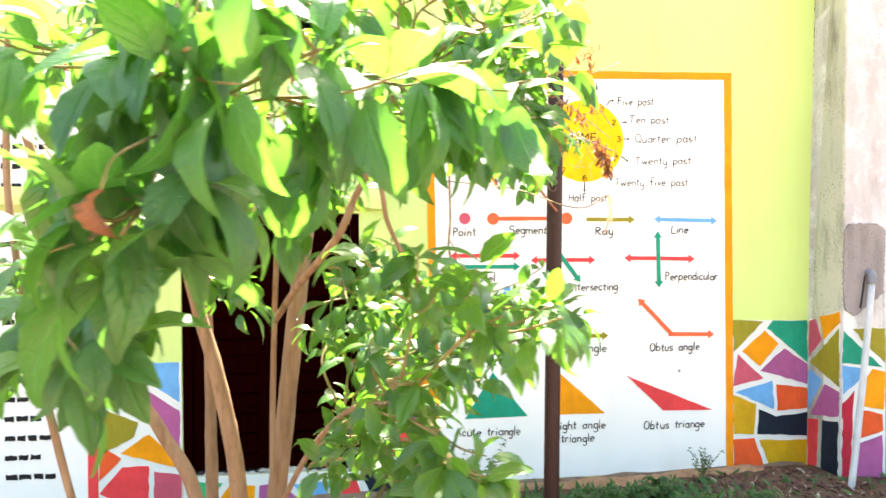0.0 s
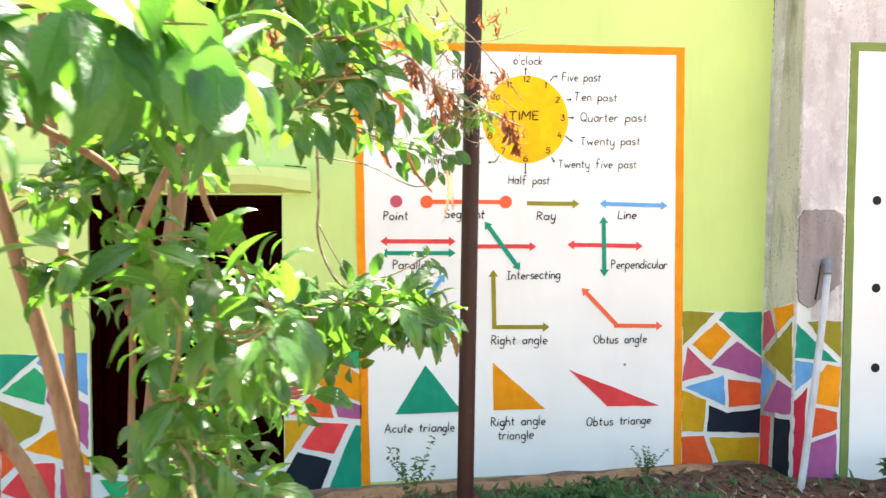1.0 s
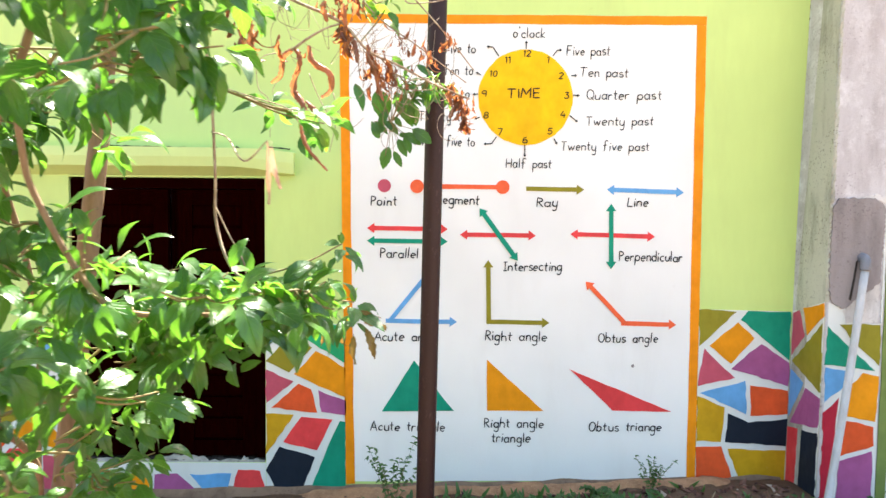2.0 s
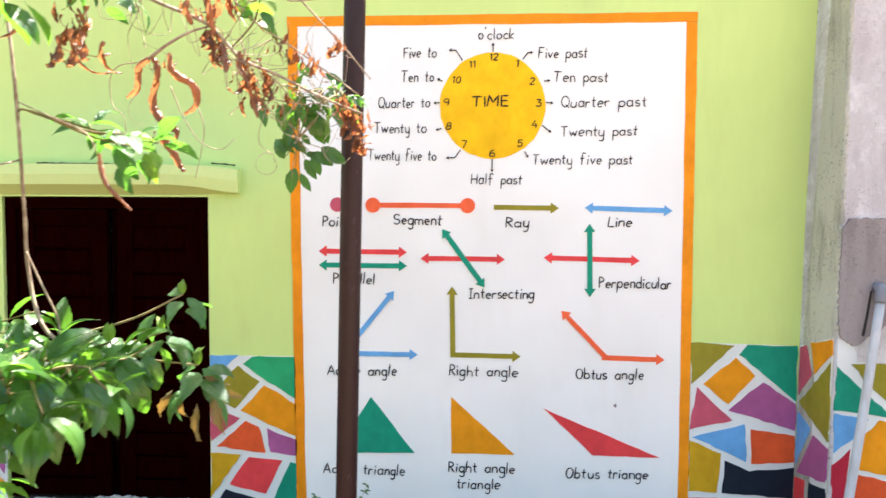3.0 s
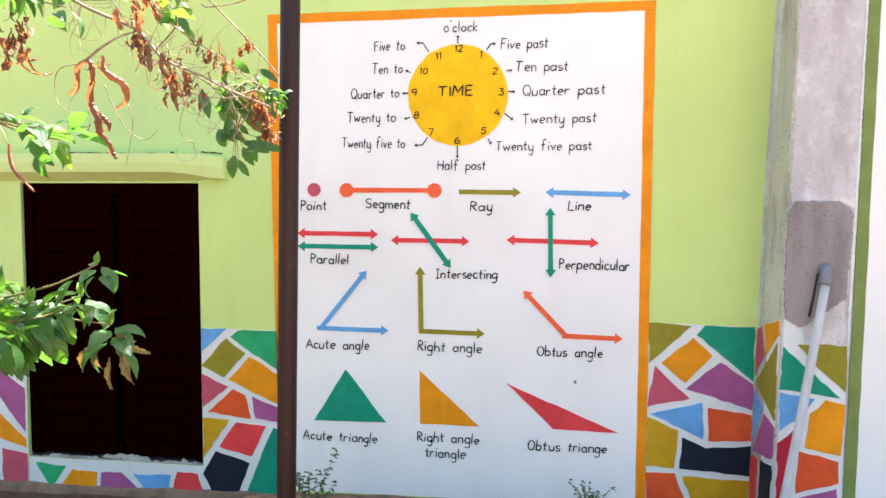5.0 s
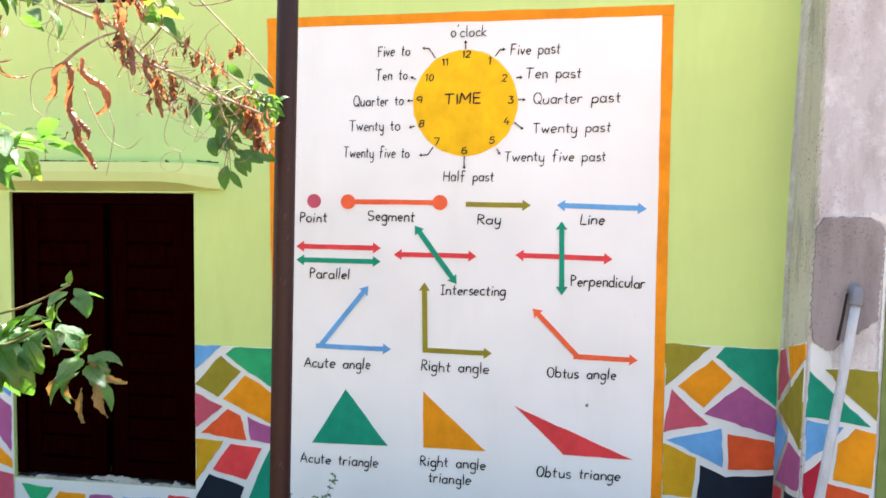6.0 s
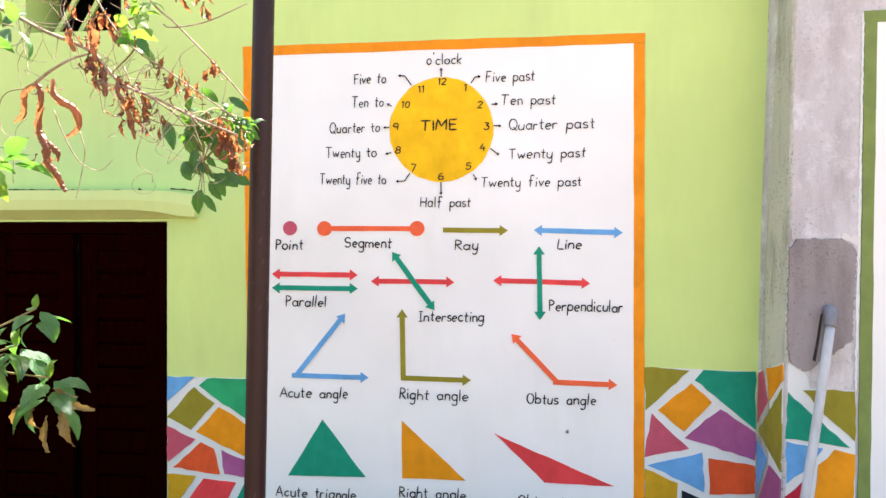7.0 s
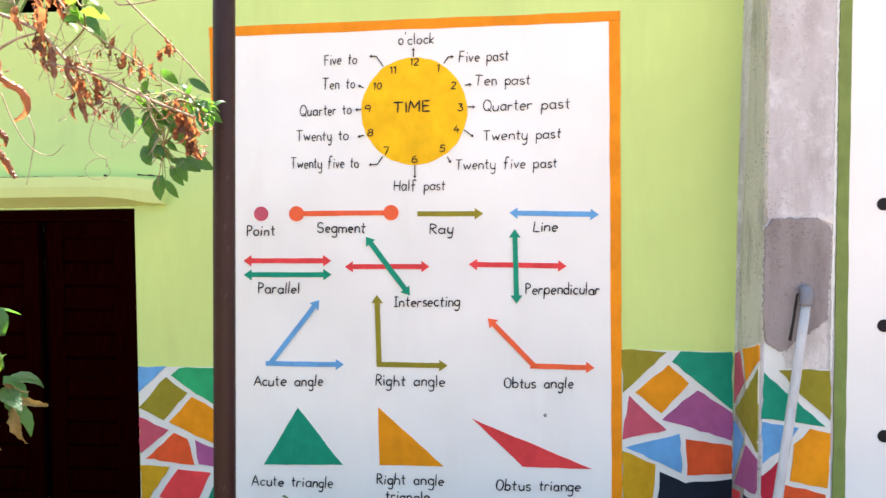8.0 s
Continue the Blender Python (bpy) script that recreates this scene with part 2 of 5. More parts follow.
DARK_RUBBLE = cement("dark_rubble", (0.045, 0.038, 0.032), (0.018, 0.015, 0.013))
PLASTER_CRACK = cement("dark_open_crack", (0.035, 0.032, 0.028), (0.02, 0.018, 0.016))


# ---- building blocks ----
def mesh_of(name, bm, material, smooth=False):
    me = bpy.data.meshes.new(name)
    bm.to_mesh(me)
    bm.free()
    me.materials.append(material)
    if smooth:
        for p in me.polygons:
            p.use_smooth = True
    return me


def thing(name, label, category, at=(0, 0, 0), kind="", group=""):
    ob = new(name)
    ob.empty_display_size = 0.05
    ob.location = at
    return tagged(ob, label, category, group, kind)


def part(name, bm, material, parent, label="", smooth=False):
    """Links a bmesh, in world places, as one mesh under its thing."""
    ob = new(name, mesh_of(name, bm, material, smooth))
    under(ob, parent)
    return tagged(ob, label)


def under(ob, parent):
    ob.parent = parent
    if not parent.parent:
        ob.matrix_parent_inverse = Matrix.Translation(-parent.location)
    return ob


def box(bm, x0, x1, y0, y1, z0, z1):
    vs = [bm.verts.new(p) for p in ((x0, y0, z0), (x1, y0, z0), (x1, y1, z0), (x0, y1, z0),
                                    (x0, y0, z1), (x1, y0, z1), (x1, y1, z1), (x0, y1, z1))]
    for f in ((3, 2, 1, 0), (4, 5, 6, 7), (0, 1, 5, 4), (1, 2, 6, 5), (2, 3, 7, 6), (3, 0, 4, 7)):
        bm.faces.new([vs[i] for i in f])
    return vs


def bevelled(bm, width, segments=2):
    bmesh.ops.bevel(bm, geom=bm.edges[:], offset=width, segments=segments, affect="EDGES", profile=0.6)


def plate(bm, outline, depth, place):
    """A thin flat shape: outline in two coordinates, place(u, w, d) puts it on its wall."""
    front = [bm.verts.new(place(u, w, depth)) for u, w in outline]
    back = [bm.verts.new(place(u, w, 0.0)) for u, w in outline]
    faces = [bm.faces.new(front)]
    k = len(outline)
    for i in range(k):
        faces.append(bm.faces.new((front[i], back[i], back[(i + 1) % k], front[(i + 1) % k])))
    bmesh.ops.recalc_face_normals(bm, faces=faces)
    bmesh.ops.triangulate(bm, faces=faces[:1])


def on_wall(base):
    return lambda u, w, d: (u, base - d, w)


def on_side(base):
    return lambda u, w, d: (base - d + 0.017 * (w - 0.6), u, w)


def wobbly(corners, step=0.05, amount=0.0035):
    """The outline with hand-painted edges: split and shifted a little."""
    out = []
    k = len(corners)
    for i in range(k):
        p, q = Vector(corners[i]), Vector(corners[(i + 1) % k])
        n = max(1, int((q - p).length / step))
        for j in range(n):
            m = p.lerp(q, j / n)
            out.append((m.x + rng.uniform(-amount, amount), m.y + rng.uniform(-amount, amount)))
    return out


def tube(bm, points, r0, r1, sides=8, uneven=0.0):
    """A tapered round stem along points, closed at both ends."""
    pts = [Vector(p) for p in points]
    rings = []
    side = None
    for i, p in enumerate(pts):
        way = (pts[min(i + 1, len(pts) - 1)] - pts[max(i - 1, 0)]).normalized()
        if side is None:
            side = way.orthogonal().normalized()
        side = (side - way * side.dot(way)).normalized()
        other = way.cross(side)
        r = r0 + (r1 - r0) * i / max(1, len(pts) - 1)
        ring = []
        for k in range(sides):
            t = 2 * math.pi * k / sides
            rr = r * (1 + rng.uniform(-uneven, uneven))
            ring.append(bm.verts.new(p + side * (math.cos(t) * rr) + other * (math.sin(t) * rr)))
        rings.append(ring)
    for a_, b_ in zip(rings, rings[1:]):
        for k in range(sides):
            bm.faces.new((a_[k], a_[(k + 1) % sides], b_[(k + 1) % sides], b_[k]))
    bm.faces.new(rings[0][::-1])
    bm.faces.new(rings[-1])


def smooth_line(points, n=6):
    """Catmull-Rom through the points."""
    p = [Vector(q) for q in points]
    p = [p[0] * 2 - p[1]] + p + [p[-1] * 2 - p[-2]]
    out = []
    for i in range(1, len(p) - 2):
        for j in range(n):
            t = j / n
            out.append(0.5 * (2 * p[i] + (p[i + 1] - p[i - 1]) * t + (2 * p[i - 1] - 5 * p[i] + 4 * p[i + 1] - p[i + 2]) * t * t
                              + (3 * p[i] - p[i - 1] - 3 * p[i + 1] + p[i + 2]) * t ** 3))
    out.append(p[-2])
    return out


def pierced_wall(bm, xs, zs, y0, y1, holes):
    """A wall between y0 and y1 over the cuts xs and zs; cells inside a hole stay open."""
    def solid(i, j):
        if not (0 <= i < len(xs) - 1 and 0 <= j < len(zs) - 1):
            return False
        cx, cz = (xs[i] + xs[i + 1]) / 2, (zs[j] + zs[j + 1]) / 2
        return not any(a_ < cx < b_ and c < cz < d for a_, b_, c, d in holes)
    cache = {}

    def v(x, y, z):
        if (x, y, z) not in cache:
            cache[(x, y, z)] = bm.verts.new((x, y, z))
        return cache[(x, y, z)]
    for i in range(len(xs) - 1):
        for j in range(len(zs) - 1):
            if not solid(i, j):
                continue
            x0, x1, z0, z1 = xs[i], xs[i + 1], zs[j], zs[j + 1]
            bm.faces.new((v(x0, y0, z0), v(x1, y0, z0), v(x1, y0, z1), v(x0, y0, z1)))
            bm.faces.new((v(x1, y1, z0), v(x0, y1, z0), v(x0, y1, z1), v(x1, y1, z1)))
            if not solid(i - 1, j):
                bm.faces.new((v(x0, y1, z0), v(x0, y0, z0), v(x0, y0, z1), v(x0, y1, z1)))
            if not solid(i + 1, j):
                bm.faces.new((v(x1, y0, z0), v(x1, y1, z0), v(x1, y1, z1), v(x1, y0, z1)))
            if not solid(i, j - 1):
                bm.faces.new((v(x0, y1, z0), v(x1, y1, z0), v(x1, y0, z0), v(x0, y0, z0)))
            if not solid(i, j + 1):
                bm.faces.new((v(x0, y0, z1), v(x1, y0, z1), v(x1, y1, z1), v(x0, y1, z1)))


# ---- ground ----
def ground_height(x, y):
    near = max(0.0, 1 - max(abs(x - 0.5) / 8, abs(y - 2) / 8))
    z = -0.045 + 0.028 * min(max(x, -1.2), 2.4)
    z += near * (0.022 * noise.noise((x * 1.3, y * 1.3, 0.3)) + 0.014 * noise.noise((x * 6, y * 6, 2.1)))
    heap = math.exp(-((x - 2.0) / 0.55) ** 2 - ((y - 4.05) / 0.3) ** 2)
    return z - 0.06 * (1 - near) + 0.03 * heap


def build_ground():
    def cuts(mid, fine, reach):
        out, p, step = [0.0], 0.0, fine
        while p < reach:
            if p > 3.2:
                step *= 1.35
            p += step
            out.append(p)
        return [mid - q for q in out[:0:-1]] + [mid + q for q in out]
    xs, ys = cuts(0.6, 0.07, 900), cuts(2.4, 0.07, 900)
    bm = bmesh.new()
    grid = [[bm.verts.new((x, y, ground_height(x, y))) for x in xs] for y in ys]
    for r, s in zip(grid, grid[1:]):
        for i in range(len(xs) - 1):
            bm.faces.new((r[i], r[i + 1], s[i + 1], s[i]))
    ob = new("ground", mesh_of("ground", bm, SOIL, True))
    tagged(ob, "dry brown soil with scattered clods beside the building", "ground", kind="structure")


build_ground()


def build_soil_bed():
    """A lumpy strip of darker soil along the foot of the wall."""
    bm = bmesh.new()
    xs, ys = np.arange(-2.6, 3.4, 0.045), np.arange(3.05, 4.31, 0.045)
    grid = []
    for y in ys:
        row = []
        for x in xs:
            edge = min(1.0, (y - 3.05) / 0.35, (x + 2.6) / 0.5, (3.4 - x) / 0.5)
            lump = 0.012 * noise.noise((x * 9, y * 9, 4)) + 0.008 * noise.noise((x * 23, y * 23, 1))
            row.append(bm.verts.new((x, y, ground_height(x, y) - 0.03 + 0.042 * max(0.0, edge) + lump)))
        grid.append(row)
    for r, s in zip(grid, grid[1:]):
        for i in range(len(xs) - 1):
            bm.faces.new((r[i], r[i + 1], s[i + 1], s[i]))
    ob = new("soil_bed", mesh_of("soil_bed", bm, DARK_SOIL, True))
    tagged(ob, "dark reddish-brown soil along the foot of the wall", "ground", kind="structure")


build_soil_bed()


def build_earth_ridge():
    """Bare tan earth banked against the foot of the green wall."""
    bm = bmesh.new()
    grid = []
    for x in np.arange(-0.40, 2.12, 0.03):
        row = []
        fade = min(1.0, (x + 0.40) / 0.2, (2.12 - x) / 0.25)
        for k in range(7):
            u = k / 6
            y = WALL - 0.004 - 0.19 * (1 - u) * (0.75 + 0.5 * noise.noise((x * 3, 1, 0)))
            z = ground_height(x, y) - 0.02 + fade * (0.052 + 0.018 * noise.noise((x * 5, u, 3))) * math.sin(math.pi * (0.06 + 0.6 * u)) + 0.008 * noise.noise((x * 30, u * 6, 7))
            row.append(bm.verts.new((x, y, z)))
        grid.append(row)
    for r, s in zip(grid, grid[1:]):
        for k in range(6):
            bm.faces.new((r[k], s[k], s[k + 1], r[k + 1]))
    ob = new("earth_ridge", mesh_of("earth_ridge", bm, TAN_EARTH, True))
    tagged(ob, "bare tan earth banked along the foot of the wall", "ground", kind="structure")


build_earth_ridge()



# ---- the painted building ----
DOOR = (-1.476, -0.475, 0.10, 1.585)
VENT = (-1.21, -0.71, 2.52, 2.92)
# top of the building, out of view; height chosen for where its shadow ends
ROOF = 3.85
bm = bmesh.new()
pierced_wall(bm, [-6.0, DOOR[0], VENT[0], VENT[1], DOOR[1], 2.36], [-0.3, DOOR[2], DOOR[3], VENT[2], VENT[3], ROOF],
             WALL, WALL + 0.26, [DOOR, VENT])
wall_north = new("wall_north", mesh_of("wall_north", bm, LIME))
tagged(wall_north, "lime-green painted plaster wall of a school building", "wall", kind="structure")

INNER_LEAN = 0.007
bm = bmesh.new()
box(bm, 2.285, 7.0, FRONT, WALL + 0.24, -0.3, ROOF)
bevelled(bm, 0.006, 2)
for v in bm.verts:
    v.co.x += 0.017 * (v.co.z - 0.6)
    if v.co.y > WALL:                      # the inner corner leans a little more than the outer one
        v.co.x += INNER_LEAN * (v.co.z - 0.9) * (WALL + 0.24 - FRONT) / (WALL - FRONT)
wall_east = new("wall_east", mesh_of("wall_east", bm, CEMENT))
tagged(wall_east, "unpainted weathered cement wall standing forward of the green one", "wall", kind="structure")

# the limewashed return of the cement wall, towards the green wall
bm = bmesh.new()
box(bm, 2.279, 2.2845, FRONT + 0.008, WALL + 0.002, 0.0, ROOF - 0.01)
for v in bm.verts:
    v.co.x += 0.017 * (v.co.z - 0.6) + INNER_LEAN * (v.co.z - 0.9) * (v.co.y - FRONT) / (WALL - FRONT)
part("side_render", bm, SIDE_CEMENT, wall_east, "pale limewashed cement return with grey stains")

# the outer corner of the pier, worn and chipped
bm = bmesh.new()
tube(bm, [(2.289 + 0.017 * (z - 0.6) + 0.0035 * noise.noise((z * 14, 2, 0)), FRONT + 0.006 + 0.003 * noise.noise((z * 11, 7, 0)), z) for z in np.linspace(1.0, ROOF - 0.02, 150)], 0.009, 0.009, 7, 0.35)
part("worn_edge", bm, SIDE_CEMENT, wall_east, "worn and chipped cement corner")

# the plaster has parted here and there along the inner corner
for low_, high in ((1.20, 1.25), (1.48, 1.51), (1.86, 1.93), (2.05, 2.12), (2.20, 2.34), (2.42, 2.75), (2.80, 3.3)):
    bm = bmesh.new()
    foot = 2.279 + 0.017 * (low_ - 0.6) + INNER_LEAN * (low_ - 0.9)
    head = 2.279 + 0.017 * (high - 0.6) + INNER_LEAN * (high - 0.9)
    plate(bm, wobbly([(foot - 0.0012, low_), (foot + 0.002, low_), (head + 0.002, high), (head - 0.0012, high)], 0.009, 0.0022), 0.003, on_wall(WALL))
    part("crack", bm, PLASTER_CRACK, wall_north, "dark crack down the corner")

# rooms behind, closed and dark; these walls and the roof are added, unseen
bm = bmesh.new()
box(bm, -6.0, 7.0, WALL + 2.9, WALL + 3.1, -0.3, ROOF)
wall_back = tagged(new("wall_back", mesh_of("wall_back", bm, CEMENT)), "plain inner wall behind the shutters", "wall", kind="structure")
for x in (-6.2, 7.0):
    bm = bmesh.new()
    box(bm, x, x + 0.2, WALL, WALL + 3.1, -0.3, ROOF)
    tagged(new("wall_side", mesh_of("wall_side", bm, CEMENT)), "plain end wall of the building", "wall", kind="structure")
bm = bmesh.new()
box(bm, -6.2, 7.2, WALL - 0.02, WALL + 3.2, ROOF, ROOF + 0.14)
tagged(new("roof", mesh_of("roof", bm, CEMENT)), "flat concrete roof slab added out of view over the building", "roof", kind="structure")

# plinth edge along the foot of the wall, lumpy and soil-stained
bm = bmesh.new()
line = [(-6.0 + 0.04 * i) for i in range(207)]
low = [[bm.verts.new(p) for p in ((x, WALL - 0.002, -0.25), (x, WALL - 0.045 - 0.012 * noise.noise((x * 4, 0, 0)), -0.25),
                                  (x, WALL - 0.04 - 0.014 * noise.noise((x * 4, 1, 0)), -0.030 + 0.024 * min(max(x, -1), 2.3) + 0.022 * noise.noise((x * 5, 5, 0)) - 0.012),
                                  (x, WALL - 0.002, -0.008 + 0.024 * min(max(x, -1), 2.3) + 0.018 * noise.noise((x * 5, 9, 0)) - 0.006))] for x in line if x < 2.27]
for r, s in zip(low, low[1:]):
    for i in range(3):
        bm.faces.new((r[i], r[i + 1], s[i + 1], s[i]))
bmesh.ops.recalc_face_normals(bm, faces=bm.faces[:])
PLINTH = cement("soil_stained_plinth", (0.24, 0.155, 0.10), (0.09, 0.055, 0.038))
part("plinth_edge", bm, PLINTH, wall_north, "soil-stained cement edge at the foot of the wall", True)

# lintel: a drip ledge with a sloping underside, its end thinning out
bm = bmesh.new()
rings = []
for x, top, low_, foot, out in ((-6.0, 1.735, 1.64, 1.587, 0.075), (-1.6, 1.735, 1.64, 1.587, 0.075), (-1.1, 1.735, 1.640, 1.587, 0.075), (-0.62, 1.733, 1.640, 1.588, 0.075),
                                (-0.50, 1.730, 1.630, 1.590, 0.070), (-0.40, 1.722, 1.612, 1.594, 0.060), (-0.318, 1.712, 1.604, 1.597, 0.045)):
    rings.append([bm.verts.new(p) for p in ((x, WALL + 0.01, top + 0.004), (x, WALL - out, top), (x, WALL - out - 0.004, (top + low_) / 2), (x, WALL - out + 0.004, low_), (x, WALL + 0.01, foot))])
for r, s in zip(rings, rings[1:]):
    for i in range(4):
        bm.faces.new((r[i], r[i + 1], s[i + 1], s[i]))
bm.faces.new(rings[-1])
bm.faces.new(rings[0][::-1])
bmesh.ops.recalc_face_normals(bm, faces=bm.faces[:])
part("lintel", bm, CREAM_LIME, wall_north, "pale lime concrete drip ledge above the shuttered opening")

# sill: a thin broken lip of mortar in front, dark rubble behind it
def build_sill():
    wide = DOOR[1] - DOOR[0] - 0.008
    lip, bed = bmesh.new(), bmesh.new()
    front, back = [], []
    for i in range(121):
        x = DOOR[0] + 0.004 + i * wide / 120
        up = max(0.0, 0.016 * noise.noise((x * 11, 3.3, 0)) + 0.010 * noise.noise((x * 37, 1.2, 0)) + 0.002)
        deep = 0.012 + 0.012 * abs(noise.noise((x * 17, 8.8, 0)))
        front.append([lip.verts.new(p) for p in ((x, WALL + 0.001, 0.1005), (x, WALL + 0.003, 0.103 + up), (x, WALL + deep, 0.104 + up * 1.2), (x, WALL + deep + 0.006, 0.1005))])
        back.append([bed.verts.new((x, WALL + 0.012 + 0.03 * k, 0.1015 + 0.02 * abs(noise.noise((x * 14, k * 1.7, 2.0))) + 0.012 * abs(noise.noise((x * 40, k * 3.1, 5.0))))) for k in range(5)])
    for bm, rows in ((lip, front), (bed, back)):
        for r, s in zip(rows, rows[1:]):
            for k in range(len(r) - 1):
                bm.faces.new((r[k], s[k], s[k + 1], r[k + 1]))
    part("sill_lip", lip, CONCRETE, wall_north, "broken pale mortar lip of the sill")
    part("sill_rubble", bed, DARK_RUBBLE, wall_north, "dark crumbled rubble on the sill")
    for x, s, tall, y in ((-0.93, 0.075, 0.030, 0.030), (-0.84, 0.06, 0.024, 0.024), (-1.02, 0.05, 0.016, 0.035), (-1.30, 0.07, 0.012, 0.02), (-1.16, 0.05, 0.010, 0.018), (-0.585, 0.022, 0.022, 0.02), (-0.66, 0.05, 0.009, 0.016)):
        bm = bmesh.new()
        outline = [(x - s, 0.104), (x - s * 0.9, 0.107 + tall * 0.4), (x - s * 0.45, 0.106 + tall), (x + s * 0.1, 0.106 + tall * 0.75), (x + s * 0.6, 0.106 + tall * 0.8), (x + s, 0.104)]
        plate(bm, wobbly(outline, 0.015, 0.003), 0.012, on_wall(WALL + y))
        part("mortar_flake", bm, CONCRETE, wall_north)


build_sill()

# thin dark lines laid on the wall just above the ledge
for x0, x1 in ((-1.30, -0.66), (-0.62, -0.60), (-0.455, -0.345)):
    bm = bmesh.new()
    plate(bm, wobbly([(x0, 1.7395), (x1, 1.733), (x1, 1.7385), (x0, 1.7475)], 0.02, 0.0024), 0.003, on_wall(WALL))
    part("crack", bm, PLASTER_CRACK, wall_north, "thin dark line above the ledge")

# ventilator lattice
bm = bmesh.new()
for k in range(2):
    t0 = -1.19 + k * 0.13
    tube(bm, [(t0, WALL + 0.17, VENT[2] + 0.004), (t0 + 0.24, WALL + 0.17, VENT[3] - 0.004)], 0.016, 0.016, 5)
part("vent_lattice", bm, CREAM_LIME, wall_north, "pale slanting bars of a ventilator opening")


# ---- shutters in the opening ----
def build_shutters():
    ob = thing("window_1", "closed dark brown wooden double shutter in a low opening", "shutter", (-0.965, WALL + 0.09, 0.105), "structure")
    y = WALL + 0.018
    bm = bmesh.new()
    for x0, x1, z0, z1 in ((DOOR[0] + 0.003, DOOR[0] + 0.05, 0.12, 1.58), (DOOR[1] - 0.05, DOOR[1] - 0.003, 0.12, 1.58), (DOOR[0] + 0.05, DOOR[1] - 0.05, 1.53, 1.58)):
        box(bm, x0, x1, y, y + 0.09, z0, z1)
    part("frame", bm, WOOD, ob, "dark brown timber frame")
    for x0, x1 in ((DOOR[0] + 0.053, -0.985), (-0.935, DOOR[1] - 0.053)):
        leaf = bmesh.new()
        for a_, b_ in ((x0, x0 + 0.075), (x1 - 0.075, x1)):
            box(leaf, a_, b_, y + 0.018, y + 0.05, 0.125, 1.525)
        for z in (0.125, 0.78, 1.445):
            box(leaf, x0 + 0.075, x1 - 0.075, y + 0.020, y + 0.05, z, z + 0.08)
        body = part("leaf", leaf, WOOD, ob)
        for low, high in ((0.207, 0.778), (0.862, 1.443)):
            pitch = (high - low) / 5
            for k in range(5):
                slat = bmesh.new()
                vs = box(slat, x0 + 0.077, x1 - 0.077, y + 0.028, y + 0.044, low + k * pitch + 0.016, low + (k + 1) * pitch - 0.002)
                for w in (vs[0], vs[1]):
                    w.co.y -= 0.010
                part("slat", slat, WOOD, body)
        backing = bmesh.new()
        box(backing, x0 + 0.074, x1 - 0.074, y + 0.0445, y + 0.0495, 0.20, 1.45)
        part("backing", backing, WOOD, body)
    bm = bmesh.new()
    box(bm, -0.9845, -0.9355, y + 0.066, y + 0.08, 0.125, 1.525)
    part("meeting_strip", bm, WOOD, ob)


build_shutters()


# ---- painted boards on the walls ----
def polygon(name, corners, material, parent, level, place, label="", wobble=0.0035, step=0.05):
    """A patch of paint, its face at its level above the wall."""
    bm = bmesh.new()
    plate(bm, wobbly(corners, step, wobble), level, place)
    return part(name, bm, material, parent, label)


def disc(cx, cz, r, n=40):
    return [(cx + r * (1 + rng.uniform(-0.012, 0.012)) * math.cos(2 * math.pi * k / n), cz + r * (1 + rng.uniform(-0.012, 0.012)) * math.sin(2 * math.pi * k / n)) for k in range(n)]


def stroke(p, q, w, head_p=False, head_q=False, size=0.052):
    """A painted line from p to q, with an arrow head where asked."""
    p, q = Vector(p), Vector(q)
    d = (q - p).normalized()
    n = Vector((-d.y, d.x))
    out = []
    if head_p:
        c = p + d * size * 0.72
        out += [c - n * w, c - n * size * 0.5, p, c + n * size * 0.5, c + n * w]
    else:
        out += [p - n * w, p + n * w]
    if head_q:
        c = q - d * size * 0.72
        out += [c + n * w, c + n * size * 0.5, q, c - n * size * 0.5, c - n * w]
    else:
        out += [q + n * w, q - n * w]
    return [(v.x, v.y) for v in out][::-1]


